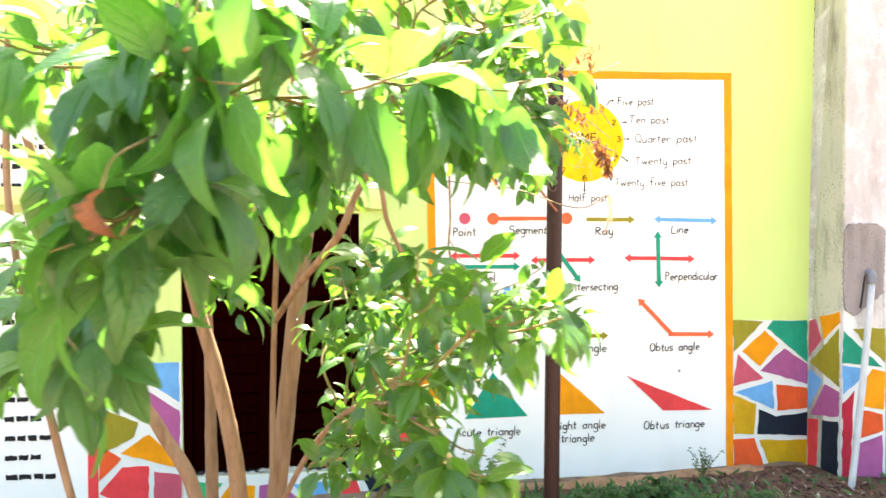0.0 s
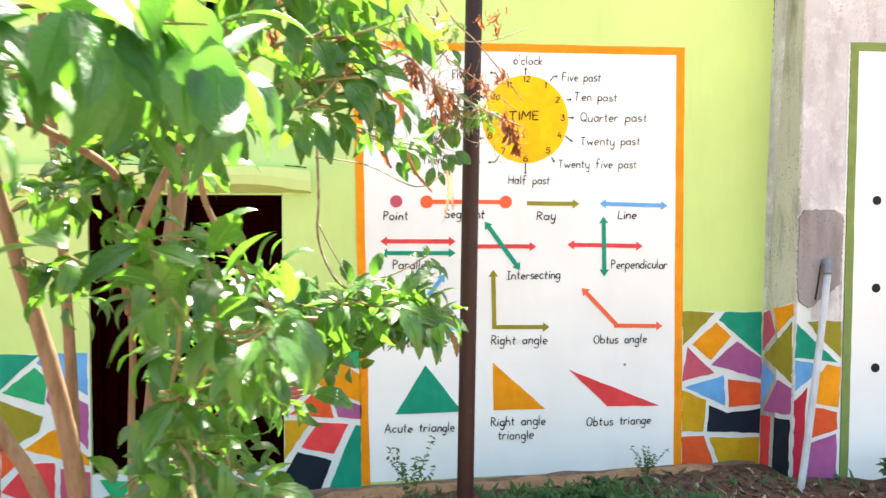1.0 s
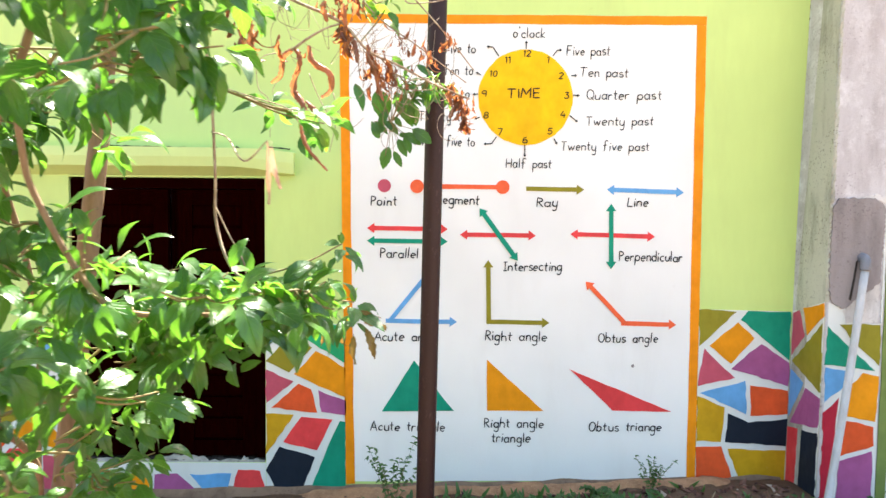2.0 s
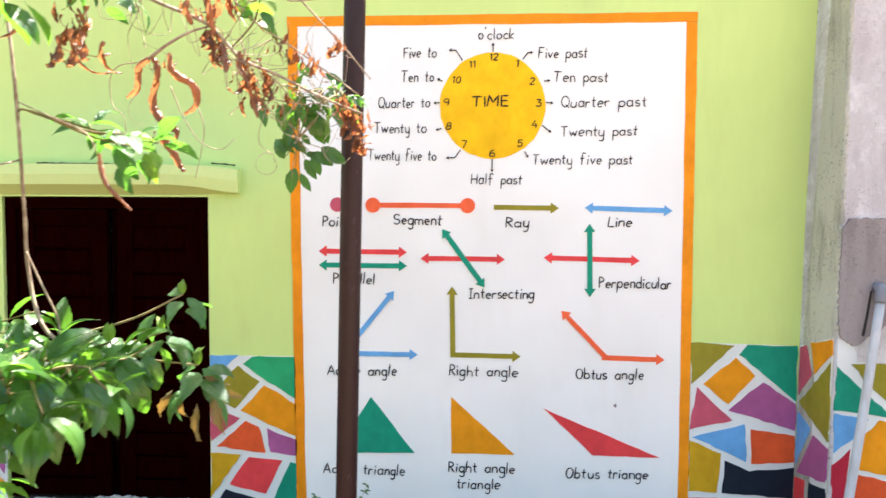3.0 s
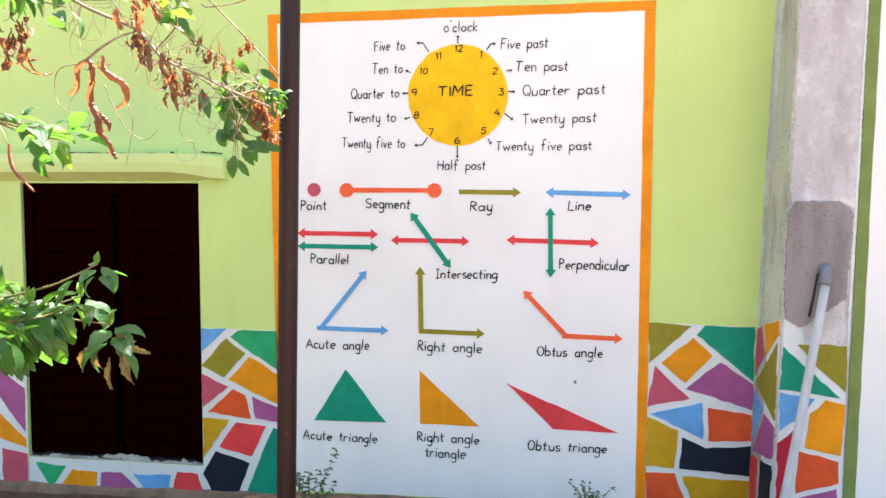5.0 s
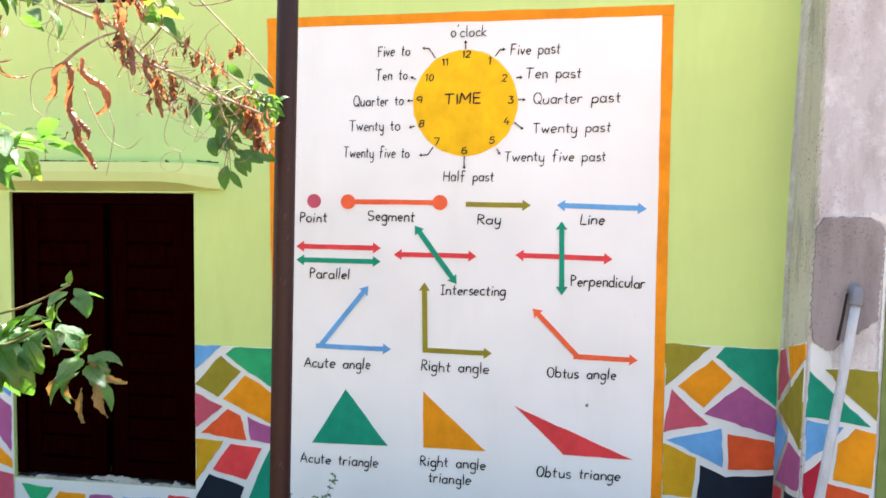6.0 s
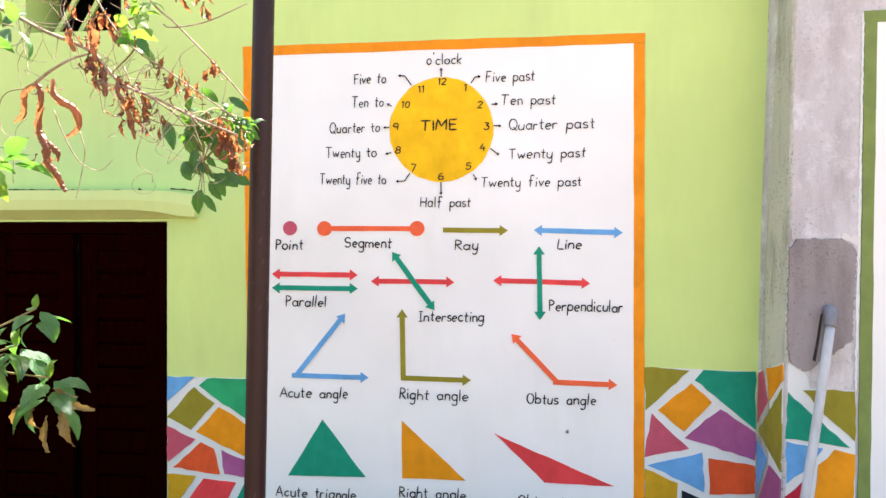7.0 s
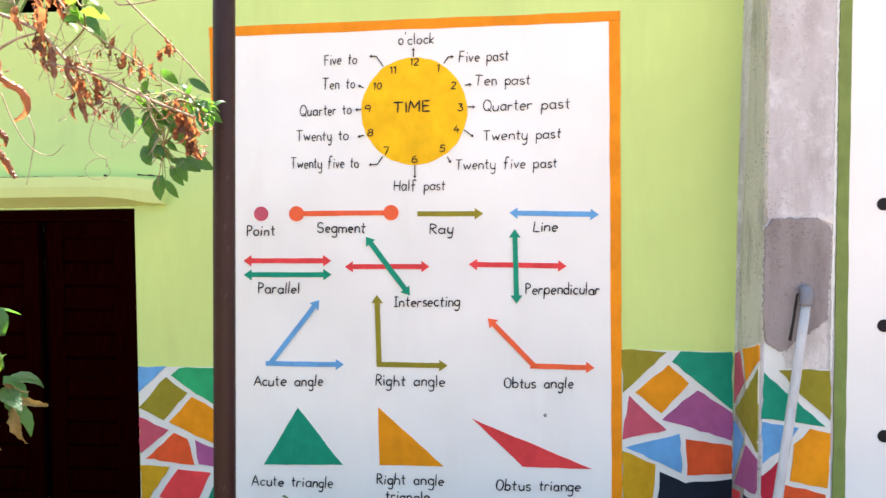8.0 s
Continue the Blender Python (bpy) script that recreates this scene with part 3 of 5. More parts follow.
# Hand lettering, in units of a quarter of the height of a small letter.
# L: a line through points; A: an arc (middle, radii, first and last angle).
GLYPHS = {
    "a": "A 1.6 2 1.6 2 35 325 L 3.2 4 3.15 0.6 3.6 0", "b": "L 0 8 0 0 A 1.6 2 1.6 2 -155 155", "c": "A 1.7 2 1.7 2 50 310",
    "d": "A 1.6 2 1.6 2 35 325 L 3.2 8 3.2 0", "e": "L 0.2 2 3.2 2.3 A 1.65 2 1.6 2 8 305", "f": "A 2.3 6.9 1.2 1.1 30 180 L 1.1 6.9 1.1 -0.6 L 0 4 2.5 4.2",
    "g": "A 1.6 2 1.6 2 35 325 L 3.2 4 3.2 -2 A 1.7 -2 1.5 1.5 0 -150", "h": "L 0 8 0 0 A 1.5 2.4 1.5 1.6 180 0 L 3 2.4 3 0",
    "i": "L 0.3 4 0.3 0 L 0.3 6 0.5 6.5", "k": "L 0 8 0 0 L 2.8 4.2 0.1 1.8 3 0", "l": "L 0.2 8 0.2 0",
    "m": "L 0 4 0 0 A 1.2 2.6 1.2 1.4 180 0 L 2.4 2.6 2.4 0 A 3.6 2.6 1.2 1.4 180 0 L 4.8 2.6 4.8 0", "n": "L 0 4 0 0 A 1.5 2.4 1.5 1.6 180 0 L 3 2.4 3 0",
    "o": "A 1.7 2 1.7 2 90 440", "p": "L 0 4 0 -3.4 A 1.6 2 1.6 2 155 -155", "r": "L 0 4 0 0 A 1.4 2.4 1.4 1.6 180 50", "s": "A 1.4 3 1.2 1 40 265 A 1.4 1 1.3 1 90 -150",
    "t": "L 1 6.6 1 0.6 1.9 0 L 0 4.2 2.3 4.3", "u": "L 0 4 0 1.6 A 1.5 1.6 1.5 1.6 180 350 L 3 4 3 0", "v": "L 0 4 1.5 0 3 4", "w": "L 0 4 1.2 0 2.4 3.4 3.6 0 4.8 4",
    "y": "L 0 4 0 1.8 A 1.5 1.8 1.5 1.7 180 350 L 3 4 3 -1.8 A 1.6 -1.8 1.4 1.5 0 -140", "'": "L 0.3 8 0 6.7",
    "A": "L 0 0 2.4 7.5 4.6 0 L 0.9 2.6 3.9 2.6", "E": "L 3.4 7.5 0 7.5 0 0 3.5 0 L 0 3.9 3 3.9", "F": "L 3.6 7.5 0 7.5 L 0.3 7.5 0.3 0 L 0.3 4 2.8 4",
    "H": "L 0 7.5 0 0 L 4 7.5 4 0 L 0 3.8 4 3.8", "I": "L 0 7.5 2.6 7.5 L 1.3 7.5 1.3 0 L 0 0 2.6 0", "|": "L 0.3 7.5 0.3 0", "L": "L 0 7.5 0 0 3.2 0",
    "M": "L 0 0 0.3 7.5 2.5 2.5 4.7 7.5 5 0", "O": "A 2.4 3.75 2.4 3.75 90 445", "P": "L 0 7.5 0 0 A 0.2 5.6 2.9 1.9 90 -90", "Q": "A 2.4 3.75 2.4 3.75 90 445 L 2.8 1.6 4.8 -0.6",
    "R": "L 0 7.5 0 0 A 0.2 5.6 2.9 1.9 90 -90 L 0.8 3.7 3.6 0", "S": "A 1.9 5.6 1.8 1.9 30 265 A 1.9 1.9 1.9 1.85 90 -150", "T": "L 0 7.5 4.4 7.5 L 2.1 7.5 2.1 0",
    "0": "A 1.7 3.75 1.7 3.75 90 445", "1": "L 0 6.2 1 7.5 1 0", "2": "A 1.7 5.6 1.7 1.9 160 -30 L 3.1 4.6 0 0 3.6 0.2", "3": "L 0 7.5 3 7.5 1.2 4.4 A 1.3 2.2 1.9 2.2 90 -150",
    "4": "L 2.2 7.5 0 2.6 3.8 2.6 L 2.8 4.4 2.8 0", "5": "L 3.2 7.5 0.4 7.5 0.2 4.2 A 1.5 2.3 1.8 2.3 130 -150", "6": "A 2.6 4 2.5 3.5 95 190 A 1.7 2.1 1.7 2.1 0 355",
    "7": "L 0 7.5 3.4 7.5 1.2 0", "8": "A 1.7 5.7 1.5 1.8 -90 265 A 1.7 1.95 1.8 1.95 90 445", "9": "A 1.7 5.5 1.7 2 0 355 L 3.4 5.5 2.8 0",
}


def glyph_lines(letter):
    """The brush lines of one letter."""
    out, line = [], None
    words = GLYPHS[letter].split()
    i = 0
    while i < len(words):
        if words[i] == "A":
            cx, cz, rx, rz, t0, t1 = (float(w) for w in words[i + 1:i + 7])
            n = max(4, int(abs(t1 - t0) / 24))
            out.append([Vector((cx + rx * math.cos(radians(t0 + (t1 - t0) * k / n)), cz + rz * math.sin(radians(t0 + (t1 - t0) * k / n)))) for k in range(n + 1)])
            i += 7
            continue
        i += 1
        line = []
        while i < len(words) and words[i] not in "LA":
            line.append(Vector((float(words[i]), float(words[i + 1]))))
            i += 2
        out.append([p.lerp(q, k / 3) for p, q in zip(line, line[1:]) for k in range(3)] + [line[-1]])
    return out


def lettering(text, x0, x1, z, parent, level, material=INK, height=0.0475, tilt=None, brush=0.0033):
    """Words painted with a round brush from x0 to x1, their foot line at z."""
    lines, at = [], 0.0
    for letter in text:
        if letter == " ":
            at += 4.6
            continue
        own = glyph_lines(letter)
        squeeze, lift, lean, grow = rng.uniform(0.9, 1.08), rng.uniform(-0.25, 0.25), rng.uniform(0.0, 0.12), rng.uniform(0.93, 1.07)
        own = [[Vector((at + p.x * squeeze + (p.y - 3) * lean, p.y * grow + lift)) for p in line] for line in own]
        wide = max(p.x for line in own for p in line)
        lines += own
        at = max(at + 0.6, wide) + rng.uniform(1.1, 1.6)
    lo, hi = min(p.x for line in lines for p in line), max(p.x for line in lines for p in line)
    sx, sz = (x1 - x0) / (hi - lo), height / 7.5
    slope = math.tan(radians(rng.uniform(-0.8, 0.8) if tilt is None else tilt))
    bm, seed = bmesh.new(), rng.uniform(0, 90)
    for k, line in enumerate(lines):
        pts = [Vector(((p.x - lo) * sx, p.y * sz)) for p in line]
        pts = [p + Vector((0.0011 * noise.noise((p.x * 45, p.y * 45, seed)), 0.0013 * noise.noise((p.x * 45, p.y * 45, seed + 9)) + p.x * slope)) for p in pts]
        left, right = [], []
        for i, p in enumerate(pts):
            way = (pts[min(i + 1, len(pts) - 1)] - pts[max(i - 1, 0)]).normalized()
            half = brush * (1 + 0.30 * noise.noise((p.x * 60 + k, p.y * 60, seed + 3))) * (0.72 if i in (0, len(pts) - 1) else 1.0)
            if i == 0:
                p = p - way * brush * 0.5
            elif i == len(pts) - 1:
                p = p + way * brush * 0.5
            side = Vector((-way.y, way.x)) * half
            y = WALL - level - 0.0002 * (k % 7)
            left.append(bm.verts.new((x0 + p.x + side.x, y, z + p.y + side.y)))
            right.append(bm.verts.new((x0 + p.x - side.x, y, z + p.y - side.y)))
        for i in range(len(pts) - 1):
            bm.faces.new((right[i], right[i + 1], left[i + 1], left[i]))
    return part("lettering", bm, material, parent, "hand-painted black words: " + text.replace("|", "I"))


HERE = on_wall(WALL)


def build_chart():
    ob = thing("wall_chart", "white painted maths chart with an orange border and clock disc", "wall chart", (0.85, WALL - 0.004, 0.02), "structure")
    polygon("field", [(-0.05, 0.0), (1.745, 0.012), (1.738, 2.388), (-0.05, 2.378)], WHITE, ob, 0.003, HERE, "white painted field", 0.001, 0.2)
    O = PAINT["orange"]
    polygon("border", [(-0.092, 2.376), (1.785, 2.386), (1.785, 2.430), (-0.092, 2.420)], O, ob, 0.006, HERE, "orange painted border", 0.002, 0.1)
    polygon("border", [(-0.054, -0.01), (-0.010, -0.01), (-0.046, 2.376), (-0.092, 2.376)], O, ob, 0.006, HERE, "orange painted border", 0.002, 0.1)
    polygon("border", [(1.742, 0.005), (1.788, 0.005), (1.785, 2.386), (1.738, 2.386)], O, ob, 0.006, HERE, "orange painted border", 0.002, 0.1)
    face = polygon("clock_disc", disc(0.862, 2.01, 0.243, 56), PAINT["yellow"], ob, 0.006, HERE, "golden yellow painted clock face", 0, 1)
    lettering("T|ME", 0.770, 0.934, 2.006, ob, 0.009, height=0.046, tilt=0.4, brush=0.0036)
    for text, x, z in (("1", 0.975, 2.20), ("2", 1.042, 2.122), ("3", 1.073, 2.022), ("4", 1.055, 1.925), ("5", 0.990, 1.84), ("6", 0.862, 1.793),
                       ("7", 0.733, 1.832), ("8", 0.660, 1.918), ("9", 0.650, 2.028), ("10", 0.697, 2.128), ("11", 0.768, 2.198), ("12", 0.868, 2.232)):
        w = 0.024 if len(text) == 1 else 0.034
        if text in ("1", "11"):
            w *= 0.4 if text == "1" else 0.7
        lettering(text, x - w / 2, x + w / 2, z - 0.016, ob, 0.009, height=0.031, brush=0.0026)
    for text, x0, x1, z in (("o'clock", 0.795, 0.955, 2.313), ("Five to", 0.452, 0.602, 2.230), ("Five past", 1.070, 1.292, 2.226), ("Ten to", 0.442, 0.590, 2.122),
                            ("Ten past", 1.143, 1.388, 2.118), ("Quarter to", 0.335, 0.572, 2.000), ("Quarter past", 1.178, 1.562, 2.002),
                            ("Twenty to", 0.315, 0.557, 1.885), ("Twenty past", 1.178, 1.523, 1.870), ("Twenty five to", 0.288, 0.602, 1.760),
                            ("Twenty five past", 1.052, 1.503, 1.742), ("Half past", 0.766, 1.000, 1.650), ("Point", 0.072, 0.203, 1.450),
                            ("Segment", 0.408, 0.630, 1.462), ("Ray", 0.928, 1.035, 1.452), ("Line", 1.398, 1.505, 1.456), ("Parallel", 0.122, 0.315, 1.182),
                            ("Intersecting", 0.760, 1.062, 1.118), ("Perpendicular", 1.362, 1.690, 1.174), ("Acute angle", 0.092, 0.420, 0.748),
                            ("Right angle", 0.670, 0.990, 0.754), ("Obtus angle", 1.262, 1.572, 0.746), ("Acute triangle", 0.072, 0.460, 0.276),
                            ("Right angle", 0.670, 0.980, 0.294), ("triangle", 0.710, 0.912, 0.215), ("Obtus triange", 1.222, 1.602, 0.276)):
        lettering(text, x0, x1, z, ob, 0.006, brush=0.0025 if z > 1.6 else 0.0031)
    for p, m, q in (((0.862, 2.256), None, (0.862, 2.296)), ((0.722, 2.218), (0.692, 2.262), (0.660, 2.264)), ((1.000, 2.222), (1.020, 2.250), (1.045, 2.252)),
                    ((0.630, 2.122), None, (0.606, 2.134)), ((1.096, 2.122), None, (1.125, 2.124)), ((0.618, 2.024), None, (0.590, 2.022)),
                    ((1.106, 2.024), None, (1.140, 2.022)), ((0.628, 1.906), None, (0.600, 1.898)), ((1.090, 1.920), None, (1.132, 1.888)),
                    ((0.715, 1.808), (0.690, 1.772), (0.650, 1.770)), ((1.012, 1.800), None, (1.028, 1.772)), ((0.862, 1.766), None, (0.862, 1.706))):
        if m:
            polygon("pointer", stroke(p, m, 0.0024), INK, ob, 0.006, HERE, "thin black painted arrow", 0, 1)
            p = m
        polygon("pointer", stroke(p, q, 0.0022, False, True, 0.015), INK, ob, 0.0085, HERE, "thin black painted arrow", 0, 1)
    polygon("dot", disc(0.140, 1.552, 0.034, 24), PAINT["rose"], ob, 0.006, HERE, "rose painted dot", 0, 1)
    polygon("segment_line", stroke((0.32, 1.551), (0.745, 1.549), 0.0115), PAINT["coral"], ob, 0.006, HERE, "coral red painted line", 0.001)
    for x in (0.308, 0.750):
        polygon("dot", disc(x, 1.550, 0.035, 24), PAINT["coral"], ob, 0.0085, HERE, "coral red painted dot", 0, 1)
    S = (("olive", (0.872, 1.543), (1.172, 1.540), False, True), ("blue", (1.290, 1.542), (1.690, 1.530), True, True), ("red", (0.052, 1.334), (0.468, 1.331), True, True),
         ("teal", (0.052, 1.268), (0.468, 1.267), True, True), ("red", (0.532, 1.303), (0.925, 1.301), True, True), ("teal", (0.632, 1.440), (0.832, 1.170), True, True),
         ("red", (1.105, 1.310), (1.545, 1.300), True, True), ("teal", (1.314, 1.468), (1.320, 1.130), True, True), ("blue", (0.172, 0.853), (0.408, 1.148), False, True),
         ("blue", (0.150, 0.852), (0.520, 0.848), False, True), ("olive", (0.686, 0.856), (0.680, 1.172), False, True), ("olive", (0.674, 0.850), (1.002, 0.846), False, True),
         ("coral", (1.395, 0.850), (1.190, 1.064), False, True), ("coral", (1.380, 0.846), (1.668, 0.840), False, True))
    for i, (c, p, q, hp, hq) in enumerate(S):
        polygon("arrow", stroke(p, q, 0.0115, hp, hq), PAINT[c], ob, 0.006 + 0.0025 * (i in (5, 7, 8, 10, 12)), HERE, c + " painted arrow", 0.0008, 0.06)
    polygon("chip", disc(1.445, 0.622, 0.008, 9), PATCH, ob, 0.006, HERE, "small grey chip in the white paint", 0.002, 1)
    polygon("triangle", [(0.298, 0.645), (0.132, 0.374), (0.506, 0.378)], PAINT["teal"], ob, 0.006, HERE, "green painted triangle", 0.002)
    polygon("triangle", [(0.680, 0.650), (0.680, 0.380), (0.978, 0.382)], PAINT["amber"], ob, 0.006, HERE, "amber painted triangle", 0.002)
    polygon("triangle", [(1.112, 0.602), (1.342, 0.386), (1.655, 0.378)], PAINT["red"], ob, 0.006, HERE, "red painted triangle", 0.002)


build_chart()


def build_mosaic(name, label, at, ground_outline, pieces, place, base_depth=0.003):
    ob = thing(name, label, "mosaic mural", at, "structure")
    polygon("white_ground", ground_outline, GROUT, ob, base_depth, place, "white painted ground between the patches", 0.001, 0.3)
    for colour, corners in pieces:
        mid = Vector((sum(c[0] for c in corners) / len(corners), sum(c[1] for c in corners) / len(corners)))
        corners = [tuple(Vector(c) + (Vector(c) - mid).normalized() * 0.004) for c in corners]
        polygon("patch", corners, PAINT[colour], ob, base_depth + 0.003, place, "", 0.0035, 0.035)
    return ob


build_mosaic("mosaic_dado", "dado of coloured paint patches with white lines beside the opening", (-0.27, WALL - 0.004, 0),
             [(-0.472, -0.1), (-0.056, -0.1), (-0.070, 0.832), (-0.472, 0.832)], (
    ("blue", [(-0.470, 0.83), (-0.34, 0.83), (-0.470, 0.715)]), ("green", [(-0.27, 0.826), (-0.066, 0.83), (-0.064, 0.63), (-0.31, 0.79)]),
    ("olive", [(-0.34, 0.78), (-0.24, 0.71), (-0.35, 0.58), (-0.470, 0.64)]), ("amber", [(-0.21, 0.69), (-0.063, 0.60), (-0.061, 0.45), (-0.32, 0.57)]),
    ("rose", [(-0.470, 0.59), (-0.33, 0.53), (-0.470, 0.42)]), ("vermilion", [(-0.30, 0.515), (-0.24, 0.49), (-0.21, 0.37), (-0.44, 0.395)]),
    ("mauve", [(-0.20, 0.48), (-0.061, 0.43), (-0.060, 0.36), (-0.18, 0.37)]), ("ochre", [(-0.470, 0.36), (-0.33, 0.35), (-0.470, 0.15)]),
    ("red", [(-0.29, 0.34), (-0.13, 0.33), (-0.21, 0.17), (-0.38, 0.21)]), ("navy", [(-0.40, 0.18), (-0.22, 0.13), (-0.29, -0.04), (-0.42, -0.04), (-0.470, 0.06)]),
    ("teal", [(-0.09, 0.32), (-0.060, 0.31), (-0.057, -0.04), (-0.24, -0.04)])), HERE)
build_mosaic("mosaic_dado", "low strip of coloured paint patches under the sill", (-0.96, WALL - 0.004, 0),
             [(-1.474, -0.16), (-0.4735, -0.12), (-0.4735, 0.098), (-1.474, 0.098)], (
    ("green", [(-1.43, 0.07), (-1.26, 0.06), (-1.35, -0.06)]), ("amber", [(-1.22, 0.04), (-1.08, 0.035), (-1.09, -0.09), (-1.32, -0.09)]),
    ("mauve", [(-1.05, 0.035), (-0.94, 0.04), (-0.80, -0.08), (-1.06, -0.08)]), ("blue", [(-0.87, 0.033), (-0.66, 0.04), (-0.69, -0.07), (-0.77, -0.07)]),
    ("red", [(-0.62, 0.06), (-0.51, 0.055), (-0.476, -0.05), (-0.65, -0.06)])), HERE)
build_mosaic("mosaic_dado", "dado of coloured paint patches between a red border and the opening", (-1.7, WALL - 0.004, 0),
             [(-1.93, -0.16), (-1.478, -0.16), (-1.478, 0.752), (-1.93, 0.752)], (
    ("teal", [(-1.925, 0.75), (-1.73, 0.745), (-1.925, 0.57)]), ("blue", [(-1.70, 0.75), (-1.492, 0.75), (-1.492, 0.53), (-1.74, 0.705)]),
    ("green", [(-1.75, 0.68), (-1.69, 0.62), (-1.71, 0.49), (-1.91, 0.55)]), ("mauve", [(-1.67, 0.60), (-1.492, 0.475), (-1.492, 0.24), (-1.69, 0.50)]),
    ("olive", [(-1.925, 0.51), (-1.72, 0.42), (-1.74, 0.34), (-1.925, 0.245)]), ("amber", [(-1.66, 0.35), (-1.49, 0.20), (-1.49, 0.155), (-1.81, 0.25)]),
    ("vermilion", [(-1.925, 0.30), (-1.81, 0.22), (-1.925, 0.10)]), ("red", [(-1.80, 0.17), (-1.66, 0.17), (-1.67, -0.10), (-1.925, 0.03)]),
    ("rose", [(-1.63, 0.14), (-1.484, 0.11), (-1.484, -0.10), (-1.63, -0.10)])), HERE)
build_mosaic("mosaic_dado", "dado of coloured paint patches in the corner by the cement pier", (2.03, WALL - 0.004, 0),
             [(1.789, -0.06), (2.272, -0.06), (2.272, 0.912), (1.789, 0.922)], (
    ("olive", [(1.792, 0.92), (1.98, 0.91), (1.795, 0.73)]), ("teal", [(2.05, 0.91), (2.268, 0.91), (2.268, 0.66), (2.01, 0.87)]),
    ("amber", [(1.99, 0.85), (2.08, 0.77), (1.96, 0.64), (1.85, 0.73)]), ("mauve", [(2.12, 0.74), (2.268, 0.64), (2.265, 0.52), (1.97, 0.61)]),
    ("rose", [(1.82, 0.71), (1.98, 0.56), (1.792, 0.52)]), ("blue", [(2.04, 0.54), (2.05, 0.37), (1.81, 0.48)]),
    ("vermilion", [(2.07, 0.52), (2.265, 0.49), (2.267, 0.37), (2.08, 0.36)]), ("ochre", [(1.792, 0.46), (1.93, 0.40), (1.92, 0.22), (1.792, 0.23)]),
    ("navy", [(1.96, 0.37), (2.07, 0.32), (2.268, 0.34), (2.268, 0.20), (1.95, 0.22)]), ("vermilion", [(1.792, 0.19), (1.92, 0.19), (2.00, -0.02), (1.792, -0.02)]),
    ("ochre", [(1.96, 0.18), (2.268, 0.17), (2.268, -0.02), (2.04, -0.02)])), HERE)
SIDE = on_side(2.279)
build_mosaic("mosaic_dado", "coloured paint patches on the side of the cement pier", (2.277, 4.15, 0),
             [(4.290, -0.06), (4.290, 0.92), (4.225, 0.935), (4.009, 1.0), (4.009, -0.06)], (
    ("rose", [(4.285, 0.905), (4.225, 0.925), (4.17, 0.81), (4.285, 0.69)]), ("amber", [(4.19, 0.945), (4.011, 0.99), (4.011, 0.93), (4.14, 0.82)]),
    ("olive", [(4.011, 0.89), (4.011, 0.56), (4.27, 0.66)]), ("blue", [(4.285, 0.61), (4.16, 0.565), (4.285, 0.36)]),
    ("mauve", [(4.13, 0.545), (4.011, 0.525), (4.011, 0.385), (4.265, 0.335)]), ("red", [(4.285, 0.305), (4.19, 0.32), (4.20, -0.03), (4.285, -0.03)]),
    ("navy", [(4.15, 0.325), (4.011, 0.35), (4.011, -0.03), (4.16, -0.03)])), SIDE)
PIER = on_wall(FRONT)
build_mosaic("mosaic_dado", "coloured paint patches on the front of the cement pier", (2.42, FRONT - 0.004, 0),
             [(2.283, -0.06), (2.556, -0.06), (2.556, 0.895), (2.44, 0.90), (2.38, 0.97), (2.300, 1.0)], (
    ("olive", [(2.36, 0.892), (2.552, 0.892), (2.552, 0.70), (2.44, 0.80)]), ("teal", [(2.299, 0.88), (2.53, 0.672), (2.296, 0.70)]),
    ("blue", [(2.296, 0.68), (2.43, 0.662), (2.39, 0.60), (2.293, 0.515)]), ("amber", [(2.48, 0.652), (2.552, 0.64), (2.545, 0.42), (2.40, 0.45), (2.42, 0.59)]),
    ("crimson", [(2.292, 0.46), (2.36, 0.53), (2.34, 0.20), (2.335, -0.03), (2.284, -0.03)]), ("vermilion", [(2.38, 0.43), (2.535, 0.39), (2.535, 0.30), (2.37, 0.25)]),
    ("mauve", [(2.375, 0.22), (2.535, 0.27), (2.535, -0.03), (2.365, -0.03)])), PIER)

# mortar patch on the pier
bm = bmesh.new()
plate(bm, wobbly([(2.303, 1.466), (2.327, 1.495), (2.40, 1.503), (2.50, 1.496), (2.553, 1.463), (2.553, 1.40), (2.539, 1.10), (2.478, 1.05), (2.404, 1.0), (2.367, 0.966), (2.305, 1.005), (2.296, 1.05), (2.293, 1.294)], 0.011, 0.0048), 0.012, PIER)
part("mortar_patch", bm, PATCH, wall_east, "fresh grey mortar patch round the pipe")
bm = bmesh.new()
plate(bm, wobbly([(2.44, 1.500), (2.505, 1.500), (2.545, 1.478), (2.566, 1.478), (2.566, 1.515), (2.545, 1.512), (2.52, 1.522), (2.47, 1.514)], 0.008, 0.0045), 0.0045, PIER)
part("flaked_plaster", bm, FLAKED, wall_east, "pale flaking limewash above the mortar patch")


